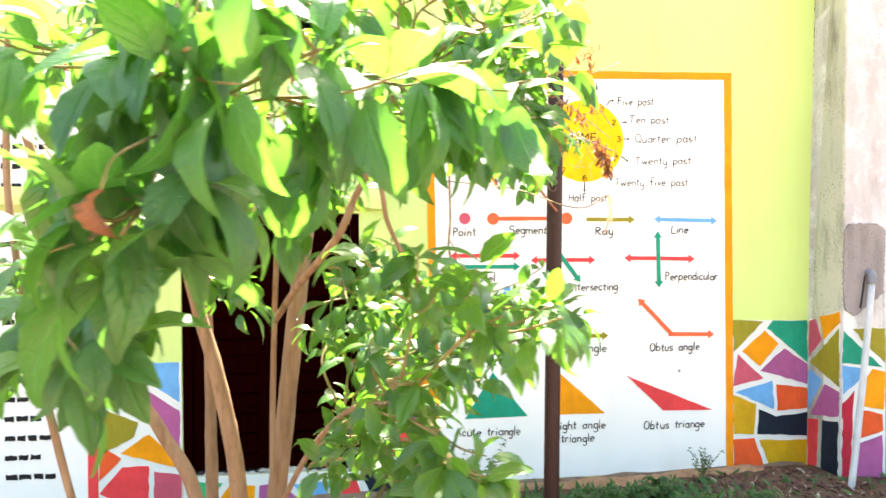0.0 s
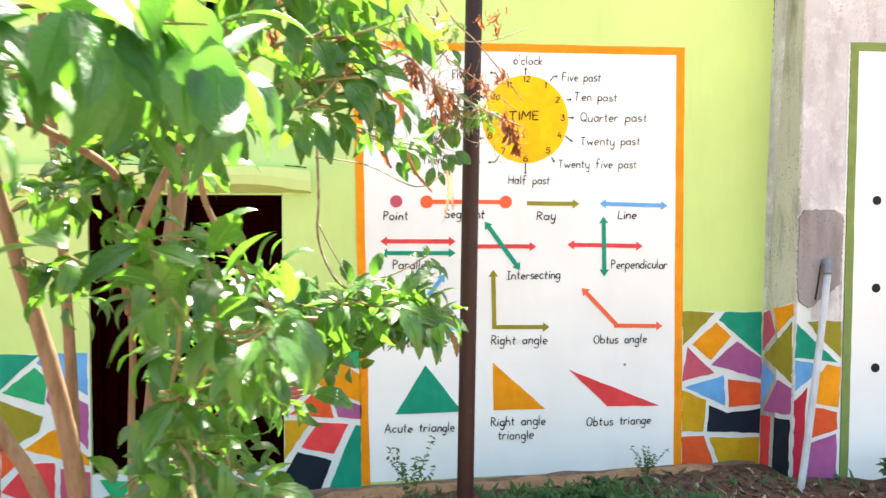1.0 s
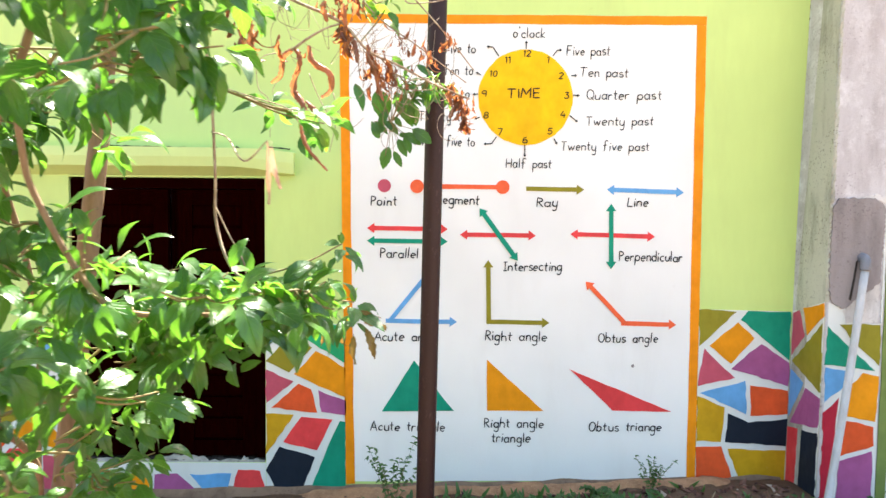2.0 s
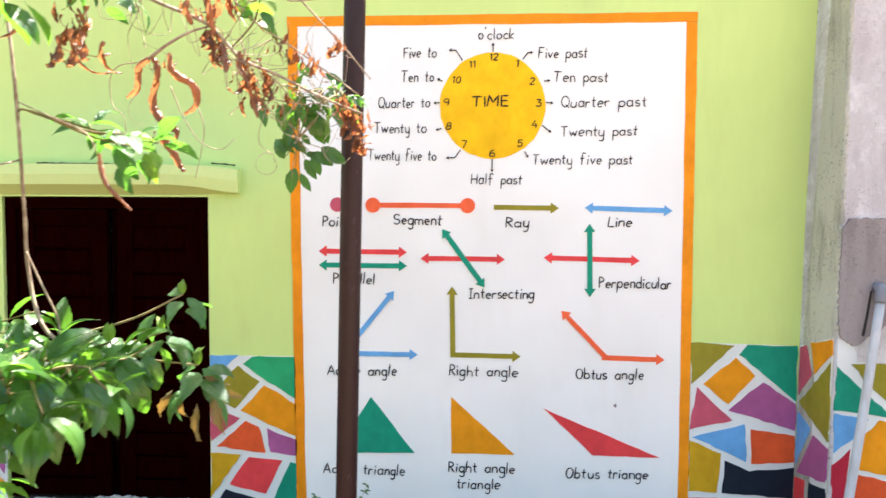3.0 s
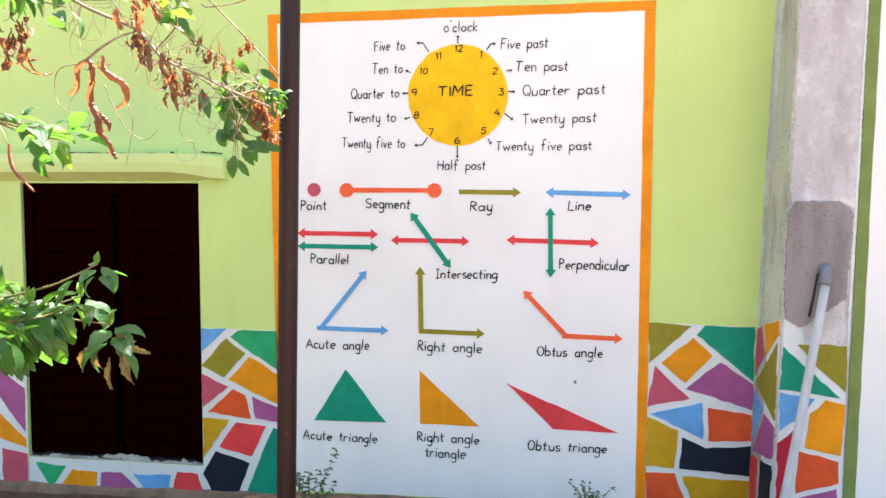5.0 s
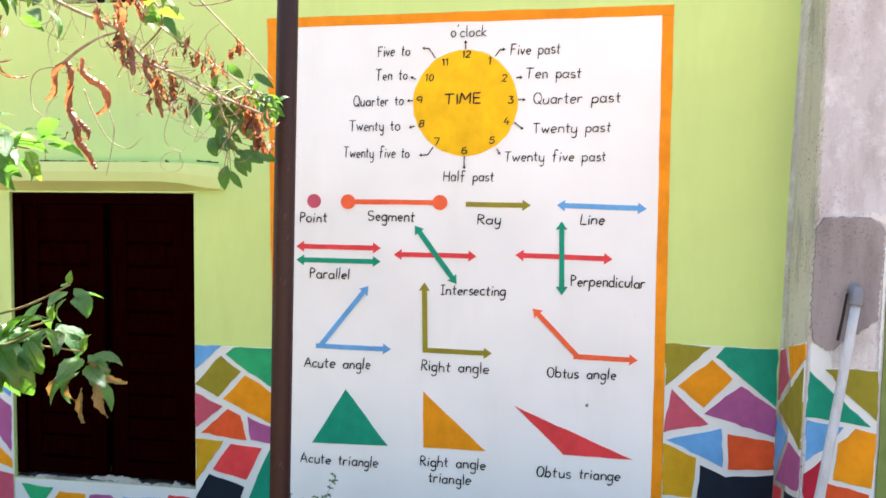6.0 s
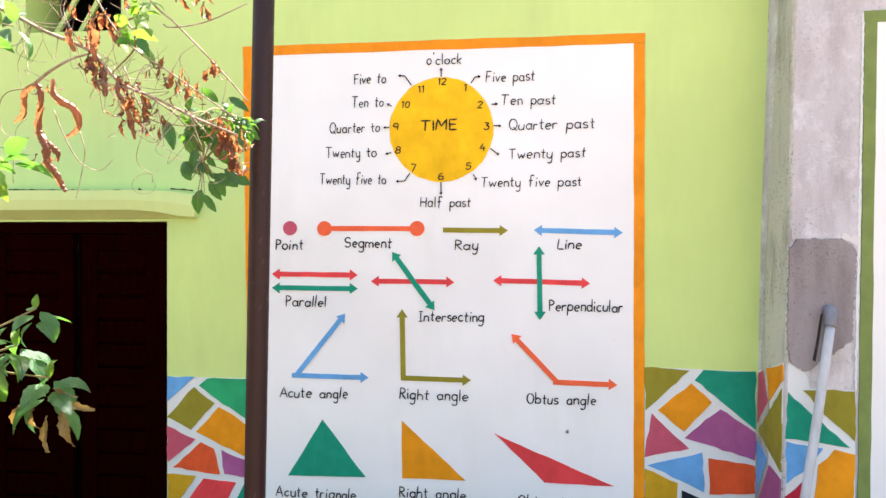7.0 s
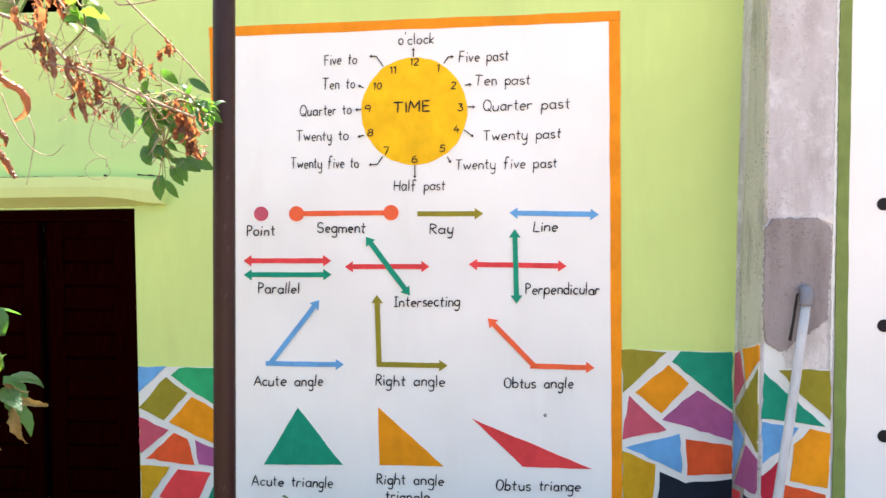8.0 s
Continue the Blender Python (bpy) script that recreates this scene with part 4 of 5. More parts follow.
bm = bmesh.new()
plate(bm, wobbly([(2.365, 0.958), (2.404, 0.992), (2.475, 1.042), (2.540, 1.092), (2.543, 0.903), (2.386, 0.898)], 0.02, 0.007), 0.0045, PIER)
part("flaked_plaster", bm, FLAKED, wall_east, "pale flaking limewash below the mortar patch")
# narrow dark strip laid on the mortar, along the left of the pipe
bm = bmesh.new()
plate(bm, wobbly([(2.426, 1.205), (2.416, 1.195), (2.389, 1.015), (2.400, 1.01)], 0.03, 0.002), 0.0145, PIER)
part("dark_strip", bm, DARK_RUBBLE, wall_east, "narrow dark strip on the mortar beside the pipe")
bm = bmesh.new()
plate(bm, wobbly([(2.5515, 0.9), (2.5615, 0.9), (2.5835, 2.40), (2.575, 2.40)], 0.011, 0.0032), 0.004, PIER)
part("white_line", bm, GROUT, wall_east, "thin white paint line beside the olive border")


def build_side_board():
    ob = thing("white_board", "white painted board with an olive-green border and black bullets", "wall chart", (3.6, FRONT - 0.004, 0.0), "structure")
    polygon("field", [(2.60, -0.02), (5.2, -0.02), (5.2, 2.36), (2.625, 2.36)], WHITE, ob, 0.003, PIER, "white painted field", 0.001, 0.2)
    polygon("border", [(2.560, -0.02), (2.606, -0.02), (2.630, 2.36), (2.584, 2.36)], PAINT["moss"], ob, 0.006, PIER, "olive green border", 0.002, 0.1)
    polygon("border", [(2.580, 2.36), (5.2, 2.36), (5.2, 2.405), (2.580, 2.405)], PAINT["moss"], ob, 0.006, PIER, "olive green border", 0.002, 0.1)
    for x, z in ((2.752, 1.552), (2.756, 1.072), (2.760, 0.632)):
        polygon("bullet", disc(x, z, 0.025, 20), INK, ob, 0.006, PIER, "black painted bullet", 0, 1)


build_side_board()


def build_left_board():
    ob = thing("white_board", "white painted word chart with a red border", "wall chart", (-2.9, WALL - 0.004, 0.0), "structure")
    polygon("field", [(-4.2, -0.16), (-1.982, -0.16), (-1.982, 2.38), (-4.2, 2.38)], WHITE, ob, 0.003, HERE, "white painted field", 0.001, 0.2)
    polygon("border", [(-1.984, -0.16), (-1.932, -0.16), (-1.932, 2.38), (-1.984, 2.38)], PAINT["red"], ob, 0.006, HERE, "red painted border", 0.002, 0.1)
    polygon("border", [(-4.2, 2.38), (-1.932, 2.38), (-1.932, 2.43), (-4.2, 2.43)], PAINT["red"], ob, 0.006, HERE, "red painted border", 0.002, 0.1)
    z = 2.16
    for k in range(20):
        x = -2.42
        for j in range(rng.choice((3, 4, 4))):
            w = rng.uniform(0.04, 0.065)
            polygon("word_bar", [(x, z), (x + w, z), (x + w, z + 0.027), (x, z + 0.027)], INK, ob, 0.006, HERE, "black bar of lettering", 0.004, 0.015)
            x += w + 0.012
        z -= 0.107


build_left_board()

# ---- pole, pipe ----
def build_pole():
    ob = thing("pole", "dark brown painted steel pole leaning slightly in the soil", "pole", (0.362, 3.23, -0.06))
    bm = bmesh.new()
    pts = [(0.363 + 0.0182 * z + 0.002 * noise.noise((0, z, 1)), 3.23 + 0.002 * noise.noise((4, z, 1)), z) for z in np.linspace(-0.12, 4.0, 24)]
    tube(bm, pts, 0.034, 0.034, 24)
    part("shaft", bm, POLE, ob, "", True)
    bm = bmesh.new()
    tube(bm, [(0.4163, 3.23, 2.93), (0.418, 3.23, 3.02)], 0.039, 0.039, 24)
    part("sleeve", bm, POLE, ob, "", True)


build_pole()


def build_pipe():
    ob = thing("drain_pipe", "dusty white plastic pipe leaning from a mortar patch to the ground", "pipe", (2.222, 3.84, 0.0))
    bm = bmesh.new()
    tube(bm, [Vector((2.222, 3.84, -0.02)).lerp(Vector((2.442, 3.955, 1.16)), k / 10) + Vector((0.006 * math.sin(k * 0.31), 0, 0)) for k in range(11)], 0.0182, 0.0178, 20)
    part("tube", bm, PVC, ob, "", True)
    bm = bmesh.new()
    tube(bm, smooth_line([(2.439, 3.953, 1.158), (2.443, 3.955, 1.185), (2.446, 3.962, 1.205), (2.446, 3.975, 1.215), (2.446, 4.02, 1.216)], 5), 0.0235, 0.0235, 20)
    part("elbow", bm, ELBOW, ob, "grey plastic elbow fitting", True)
    bm = bmesh.new()
    tube(bm, [(2.2215, 3.8395, -0.02), (2.223, 3.8405, 0.018)], 0.034, 0.030, 16, 0.08)
    part("collar", bm, CONCRETE, ob, "lump of mortar round the foot", True)


build_pipe()


# ---- leaves ----
def leaf_grid(bend, fold, wide, curl=0.0, twist=0.0, steps=6, across=(-1, -0.5, 0, 0.5, 1), teeth=0.0):
    """One blade, a unit long, along +x with its face to +z: rows of points from edge to edge."""
    rows = []
    for i in range(steps + 1):
        u = 0.5 - 0.5 * math.cos(math.pi * (0.12 + 0.88 * i / steps)) if 0 < i < steps else i / steps
        half = wide * (math.sin(math.pi * u ** 0.88) ** 0.85 * (1 - 0.12 * u) + 0.012)
        if i == steps:
            half = 0.006
        elif i % 2:
            half *= 1 - teeth
        ang = -bend * u * u
        x, z = u * math.cos(ang * 0.6), u * math.sin(ang * 0.6)
        row = []
        for k in across:
            y = half * k * (1 - 0.25 * fold)
            lift = abs(k) * half * fold + curl * math.sin(7 * u + 2.3 * k) * 0.035
            t = twist * u
            row.append((x, y * math.cos(t) - lift * math.sin(t), z + lift * math.cos(t) + y * math.sin(t)))
        rows.append(row)
    return rows


def leaf_into(bm, rows, m, uv):
    made = [[bm.verts.new(m @ Vector(p)) for p in row] for row in rows]
    n, wide = len(rows) - 1, len(rows[0]) - 1
    for i in range(n):
        for k in range(wide):
            f = bm.faces.new((made[i][k], made[i][k + 1], made[i + 1][k + 1], made[i + 1][k]))
            f.smooth = True
            for loop, (a_, b_) in zip(f.loops, ((i, k), (i, k + 1), (i + 1, k + 1), (i + 1, k))):
                loop[uv].uv = (a_ / n, b_ / wide)


TOOTHED = {"steps": 12, "across": (-1, 0, 1), "teeth": 0.11}
SHAPES = [leaf_grid(0.5, 0.20, 0.25, 0.3, 0.0, **TOOTHED), leaf_grid(0.9, 0.16, 0.27, 0.5, 0.25, **TOOTHED), leaf_grid(0.25, 0.30, 0.235, 0.35, -0.3, **TOOTHED),
          leaf_grid(1.0, 0.20, 0.24, 0.6, 0.2, **TOOTHED), leaf_grid(0.6, 0.12, 0.27, 0.6, -0.2, **TOOTHED)]
CRUMPLED = {"steps": 11, "across": (-1, -0.4, 0.4, 1), "teeth": 0.35}
STRIPS = [leaf_grid(1.7, 1.9, 0.080, 2.6, 3.6, **CRUMPLED), leaf_grid(-1.5, 2.0, 0.072, 2.8, -4.0, **CRUMPLED), leaf_grid(0.8, 2.2, 0.10, 3.2, 2.8, **CRUMPLED), leaf_grid(0.3, 1.9, 0.105, 3.4, -3.0, **CRUMPLED), leaf_grid(2.3, 1.6, 0.07, 2.0, 4.4, **CRUMPLED)]


def leaf_mesh(name, rows, material):
    bm = bmesh.new()
    uv = bm.loops.layers.uv.new("UVMap")
    leaf_into(bm, rows, Matrix.Identity(4), uv)
    return mesh_of(name, bm, material, True)


def aim(place, way, face, size):
    """The pose of a blade at place that points along way, its face towards face."""
    x = Vector(way).normalized()
    z = Vector(face) - x * Vector(face).dot(x)
    z = z.normalized() if z.length > 1e-4 else x.orthogonal().normalized()
    y = z.cross(x)
    m = Matrix((x, y, z)).transposed().to_4x4()
    return Matrix.Translation(place) @ m @ Matrix.Scale(size, 4)


class Plant:
    """Gathers the leaves of a plant: the first ones become parts, the rest one mesh."""

    def __init__(self, ob, limit, meshes, many_material):
        self.ob, self.left, self.meshes = ob, limit, meshes
        self.bm = bmesh.new()
        self.uv = self.bm.loops.layers.uv.new("UVMap")
        self.twigs = bmesh.new()
        self.many = many_material

    def leaf(self, place, way, face, size, young=0.0):
        m = aim(place, way, face, size)
        i = rng.randrange(len(SHAPES))
        if self.left > 0:
            self.left -= 1
            pick = rng.random()
            ob = new("leaf", self.meshes[("young" if pick < young else "old" if pick > 0.985 and young > 0 else "green", i)])
            ob.matrix_basis = m
            ob.parent = self.ob
            ob.matrix_parent_inverse = Matrix.Translation(-self.ob.location)
        else:
            leaf_into(self.bm, SHAPES[i], m, self.uv)

    def whorl(self, tip, out, count, size, young=0.05, droop=0.55):
        """Leaves round the end of a shoot that grows along out."""
        out = Vector(out).normalized()
        side = out.orthogonal().normalized()
        turn = rng.uniform(0, 6.28)
        for k in range(count):
            t = turn + 2.4 * k + rng.uniform(-0.3, 0.3)
            ring = side * math.cos(t) + out.cross(side) * math.sin(t)
            back = 0.035 * (k // 2)
            way = out * rng.uniform(0.3, 0.9) + ring * rng.uniform(0.6, 1.0) + Vector((0, 0, -droop * rng.uniform(-0.5, 1.7)))
            face = Vector((rng.uniform(-0.6, 0.6), rng.uniform(-0.8, 0.4), 0.95)) + ring * 0.25
            foot = Vector(tip) - out * back
            self.leaf(foot + way.normalized() * 0.012, way, face, size * rng.uniform(0.7, 1.2), young)

    def spray(self, root, tip, shoots, spread, size, young=0.05, count=5, thick=0.006, droop=0.55):
        """A twig from root to tip with side shoots near its end."""
        root, tip = Vector(root), Vector(tip)
        mid = root.lerp(tip, 0.5) + Vector((rng.uniform(-0.05, 0.05), rng.uniform(-0.05, 0.05), 0.02))
        line = smooth_line([root, mid, tip], 5)
        tube(self.twigs, line, thick, 0.0025, 6)
        self.whorl(tip, line[-1] - line[-2], count, size, young, droop)
        for k in range(shoots):
            base = line[int(len(line) * rng.uniform(0.45, 0.95))]
            to = tip + Vector((rng.uniform(-1, 1) * spread[0], rng.uniform(-1, 1) * spread[1], rng.uniform(-1, 1) * spread[2]))
            arc = smooth_line([base, base.lerp(to, 0.5) + Vector((0, 0, -0.012)), to], 3)
            tube(self.twigs, arc, 0.0032, 0.0016, 5)
            grow = (to - base).normalized()
            self.whorl(to, Vector((grow.x, grow.y, 0.35)), count, size, young, droop)

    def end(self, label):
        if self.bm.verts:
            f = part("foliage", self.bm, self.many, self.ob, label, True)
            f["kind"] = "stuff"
        t = part("twig_tangle", self.twigs, TWIG, self.ob, "thin brownish green twigs", True)
        t["kind"] = "stuff"


GREEN_MESHES = {}
for i_, rows_ in enumerate(SHAPES):
    GREEN_MESHES[("green", i_)] = leaf_mesh("leaf", rows_, LEAF)
    GREEN_MESHES[("young", i_)] = leaf_mesh("leaf", rows_, LEAF_YOUNG)
    GREEN_MESHES[("old", i_)] = leaf_mesh("leaf", rows_, LEAF_OLD)


def build_shrub():
    ob = thing("shrub", "tall many-stemmed shrub with broad green leaves beside the opening", "shrub", (-0.8, 2.5, -0.05))
    stems = (([(-0.90, 2.70, -0.1), (-1.02, 2.70, 0.54), (-1.13, 2.70, 0.77), (-1.26, 2.70, 1.0), (-1.42, 2.66, 1.4), (-1.52, 2.6, 1.8)], 0.027, 0.014),
             ([(-0.79, 2.50, -0.1), (-0.84, 2.50, 0.62), (-0.893, 2.50, 0.96), (-0.974, 2.48, 1.30), (-1.05, 2.3, 1.9), (-1.0, 1.95, 2.3)], 0.030, 0.014),
             ([(-1.00, 2.90, -0.1), (-1.011, 2.90, 0.60), (-1.013, 2.90, 0.90), (-1.0, 2.8, 1.5), (-0.92, 2.5, 2.1)], 0.026, 0.012),
             ([(-0.83, 2.84, -0.1), (-0.765, 2.84, 0.5), (-0.729, 2.84, 0.81), (-0.692, 2.84, 1.13), (-0.654, 2.84, 1.45), (-0.615, 2.84, 1.77), (-0.56, 2.8, 2.2), (-0.5, 2.75, 2.6)], 0.037, 0.026),
             ([(-1.22, 2.6, -0.1), (-1.40, 2.48, 0.9), (-1.47, 2.42, 1.45), (-1.475, 2.4, 1.8), (-1.40, 2.3, 2.3)], 0.013, 0.009),
             ([(-0.765, 2.70, -0.1), (-0.76, 2.70, 0.71), (-0.751, 2.70, 1.09), (-0.70, 2.45, 1.5), (-0.6, 2.0, 1.85)], 0.012, 0.007),
             ([(-0.735, 2.62, 1.16), (-0.62, 2.25, 1.30), (-0.50, 2.0, 1.432), (-0.452, 2.0, 1.538), (-0.40, 2.0, 1.641), (-0.33, 2.0, 1.85)], 0.011, 0.008),
             ([(-0.40, 2.0, 1.641), (-0.385, 2.0, 1.54), (-0.363, 2.0, 1.445), (-0.262, 2.0, 1.266), (-0.18, 2.0, 1.217), (-0.05, 2.1, 1.20)], 0.007, 0.005),
             ([(-0.76, 2.70, 0.45), (-0.62, 2.45, 0.75), (-0.48, 2.05, 0.98), (-0.36, 1.7, 1.08)], 0.010, 0.006),
             ([(-0.70, 2.45, 1.5), (-0.58, 2.0, 1.55), (-0.62, 1.5, 1.62), (-0.66, 1.2, 1.6)], 0.010, 0.006))
    for pts, r0, r1 in stems:
        bm = bmesh.new()
        tube(bm, smooth_line(pts, 7), r0, r1, 12, 0.05)
        part("stem", bm, BARK, ob, "smooth tan stem", True)
    anchors = [q for pts, r0, r1 in stems for q in smooth_line(pts, 4) if q.z > 0.4]

    def root_of(tip):
        """A place on a stem, lower than the tip where there is one, from which its twig grows."""
        tip = Vector(tip)
        return min(anchors, key=lambda q: (q - tip).length + 0.8 * max(0.0, q.z - tip.z + 0.05))

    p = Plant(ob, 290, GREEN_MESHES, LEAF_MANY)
    # boughs that hang forward, with the largest leaves
    for tip in ((-0.60, 1.01, 1.49), (-0.62, 1.03, 1.64), (-0.70, 1.04, 1.43), (-0.47, 1.20, 1.60), (-0.74, 1.11, 1.64), (-0.62, 1.14, 1.71), (-0.48, 1.17, 1.68), (-0.89, 1.26, 1.70),
                (-0.55, 1.27, 1.53), (-0.88, 1.24, 1.35), (-0.79, 1.22, 1.35), (-0.26, 1.30, 1.70), (-0.28, 1.32, 1.68), (-0.94, 1.50, 1.36), (-0.72, 1.3, 1.53), (-0.90, 1.4, 1.55)):
        p.spray(root_of(tip).lerp(Vector(tip), 0.25), tip, 3, (0.11, 0.09, 0.07), 0.132, 0.0, 5, 0.004, 1.4)
    # the low bough before the opening
    for tip in ((-0.21, 1.32, 1.30), (-0.28, 1.39, 0.99), (-0.30, 1.47, 1.64), (-0.35, 1.48, 1.35), (-0.27, 1.51, 1.01), (-0.33, 1.62, 1.13), (-0.42, 1.72, 1.05), (-0.30, 1.75, 0.90),
                (-0.38, 1.85, 1.16), (-0.30, 2.03, 1.28), (-0.22, 1.95, 1.08), (-0.44, 2.0, 0.92), (-0.36, 2.2, 0.80), (-0.46, 2.52, 0.86), (-0.37, 2.49, 0.94), (-0.50, 2.59, 0.69),
                (-0.40, 2.25, 1.12), (-0.50, 2.10, 1.30), (-0.45, 2.20, 1.38), (-0.52, 2.3, 1.15), (-0.34, 2.62, 1.22), (-0.42, 1.75, 0.80)):
        p.spray(root_of(tip).lerp(Vector(tip), 0.2), tip, 5, (0.11, 0.10, 0.075), 0.086, 0.06, 5, 0.004, 0.9)
    # the arm that reaches out past the pole, its leaves lying open to the light
    for tip in ((-0.22, 2.36, 1.20), (-0.12, 2.38, 1.22), (-0.02, 2.40, 1.20), (0.06, 2.40, 1.19), (-0.18, 2.15, 1.17), (0.07, 2.12, 1.25), (0.12, 2.18, 1.24), (-0.04, 2.0, 1.25),
                (-0.30, 2.40, 1.18), (-0.10, 2.30, 1.14), (-0.26, 2.28, 1.10)):
        p.spray(root_of(tip).lerp(Vector(tip), 0.2), tip, 4, (0.09, 0.09, 0.05), 0.094, 0.12, 6, 0.004, 0.7)
    # crown
    for tip in ((-0.61, 1.67, 1.68), (-0.14, 1.74, 1.89), (-0.04, 1.78, 1.70), (-0.06, 1.84, 1.79), (-0.12, 1.92, 1.68), (-0.08, 1.95, 1.99), (-0.30, 1.67, 1.66),
                (-0.86, 2.36, 1.32), (-1.47, 2.39, 1.06), (-1.20, 2.41, 1.56), (-1.38, 2.46, 1.36), (-0.50, 2.53, 1.68), (-0.75, 2.40, 1.58), (-0.66, 2.30, 1.66), (-0.90, 2.45, 1.55), (-0.55, 2.35, 1.68), (-0.70, 2.50, 1.78), (-0.45, 2.30, 1.78), (-0.64, 2.2, 1.52), (-1.60, 2.62, 1.34), (-0.74, 2.61, 2.10), (-0.41, 2.63, 2.05)):
        p.spray(root_of(tip).lerp(Vector(tip), 0.2), tip, 5, (0.12, 0.12, 0.085), 0.092, 0.06, 5, 0.005, 0.95)
    for tip in ((-0.95, 1.9, 2.05), (-1.20, 2.2, 2.02), (-0.62, 2.0, 2.10), (-0.32, 2.1, 2.10), (-0.22, 1.9, 2.02), (-0.80, 1.6, 1.95), (-0.50, 1.6, 1.92), (-1.0, 2.4, 2.3), (-0.6, 2.3, 2.35),
                (-0.30, 2.4, 2.3), (0.02, 2.2, 2.05), (-0.04, 2.1, 1.95), (-1.4, 2.5, 2.0), (-0.85, 1.9, 1.75), (-0.40, 1.9, 1.85)):
        p.spray(root_of(tip).lerp(Vector(tip), 0.2), tip, 6, (0.16, 0.14, 0.11), 0.100, 0.08, 5, 0.005, 0.9)
    # one dead leaf, curled up, among the hanging ones
    dead = new("withered_leaf", leaf_mesh("withered_leaf", leaf_grid(1.1, 1.3, 0.34, 2.6, 1.3, steps=13, across=(-1, -0.5, 0, 0.5, 1), teeth=0.22), DRY))
    dead.matrix_basis = aim((-0.690, 0.955, 1.475), (-0.15, -0.1, -1), (-0.6, -0.7, -0.2), 0.058)
    dead.parent = ob
    dead.matrix_parent_inverse = Matrix.Translation(-ob.location)
    dead["label"] = "rust-red curled dead leaf"
    tube(p.twigs, smooth_line([(-0.655, 1.02, 1.54), (-0.682, 0.97, 1.51), (-0.690, 0.955, 1.475)], 3), 0.0018, 0.0014, 5)
    p.end("crowded broad green leaves")


build_shrub()


# ---- dry climbing vine hanging from the shrub ----
def build_vine():
    ob = thing("climbing_vine", "half-dead climbing vine with curled rust-brown leaves and thin tendrils", "vine", (0.1, 2.75, 1.6))
    main = [(-0.47, 2.6, 2.2), (-0.28, 2.70, 2.13), (-0.13, 2.76, 2.065), (-0.04, 2.76, 2.018), (0.095, 2.76, 1.958), (0.175, 2.76, 1.876), (0.266, 2.77, 1.836), (0.371, 2.78, 1.784), (0.475, 2.78, 1.742)]
    stems = ((main, 0.0062, 0.0028),
             ([(0.05, 2.78, 2.4), (0.226, 2.78, 2.117), (0.317, 2.78, 2.027), (0.408, 2.80, 1.931), (0.49, 2.82, 1.835)], 0.003, 0.0018),
             ([(0.08, 2.76, 2.14), (0.19, 2.75, 1.985), (0.33, 2.76, 1.885), (0.465, 2.78, 1.79)], 0.0026, 0.0016),
             ([(0.16, 2.80, 1.93), (0.22, 2.80, 1.80), (0.30, 2.82, 1.775), (0.36, 2.82, 1.775)], 0.0018, 0.0012),
             ([(0.28, 2.78, 2.03), (0.302, 2.78, 2.021), (0.393, 2.78, 2.032), (0.505, 2.78, 2.076)], 0.0022, 0.0014),
             ([(0.095, 2.76, 1.955), (0.053, 2.74, 1.935), (0.004, 2.73, 1.904), (-0.045, 2.73, 1.868)], 0.0024, 0.0044),
             ([(0.20, 2.77, 1.87), (0.25, 2.9, 1.82), (0.24, 3.08, 1.76), (0.22, 3.14, 1.715), (0.20, 3.14, 1.60)], 0.0022, 0.0014),
             ([(-0.44, 2.70, 2.4), (-0.25, 2.50, 1.97), (-0.195, 2.45, 1.74), (-0.182, 2.45, 1.50), (-0.184, 2.462, 1.37), (-0.135, 2.432, 1.255), (-0.05, 2.42, 1.20)], 0.0034, 0.0042),
             ([(-0.183, 2.455, 1.41), (-0.150, 2.45, 1.345), (-0.11, 2.44, 1.275), (-0.10, 2.43, 1.24)], 0.002, 0.002),
             ([(-0.19, 2.45, 1.60), (-0.05, 2.1, 1.55), (0.05, 1.85, 1.485), (0.106, 1.78, 1.512)], 0.002, 0.0012))
    for pts, r0, r1 in stems:
        bm = bmesh.new()
        tube(bm, smooth_line(pts, 6), r0, r1, 7, 0.06)
        part("stem", bm, VINE, ob, "dry grey-brown vine stem", True)
    line = smooth_line(main, 6)
    bm = bmesh.new()
    for k in range(50):
        a_ = line[rng.randrange(10, len(line) - 6)]
        b_ = a_ + Vector((rng.uniform(-0.08, 0.16), rng.uniform(-0.10, 0.14), rng.uniform(-0.20, 0.16)))
        b_.x = min(b_.x, 0.40)
        m = a_.lerp(b_, 0.35) + Vector((rng.uniform(-0.06, 0.06), rng.uniform(-0.03, 0.03), rng.uniform(-0.10, 0.04)))
        o = a_.lerp(b_, 0.75) + Vector((rng.uniform(-0.05, 0.05), rng.uniform(-0.03, 0.03), rng.uniform(-0.07, 0.05)))
        tube(bm, smooth_line([a_, m, o, b_], 5), 0.0011, 0.0006, 4)
    for k in range(4):
        c = line[rng.randrange(10, len(line) - 2)] + Vector((rng.uniform(-0.1, 0.1), 0.0, rng.uniform(-0.25, -0.02)))
        r = rng.uniform(0.015, 0.04)
        turns = [c + Vector((r * math.cos(t), 0.02 * math.sin(1.3 * t), r * 1.3 * math.sin(t))) for t in np.linspace(rng.uniform(0, 3), rng.uniform(4.5, 7), 9)]
        tube(bm, smooth_line(turns, 3), 0.0009, 0.0006, 4)
    part("tendril_tangle", bm, VINE, ob, "thin dry tendrils", True)["kind"] = "stuff"
    dry = [leaf_mesh("dry_leaf", rows, DRY) for rows in STRIPS]

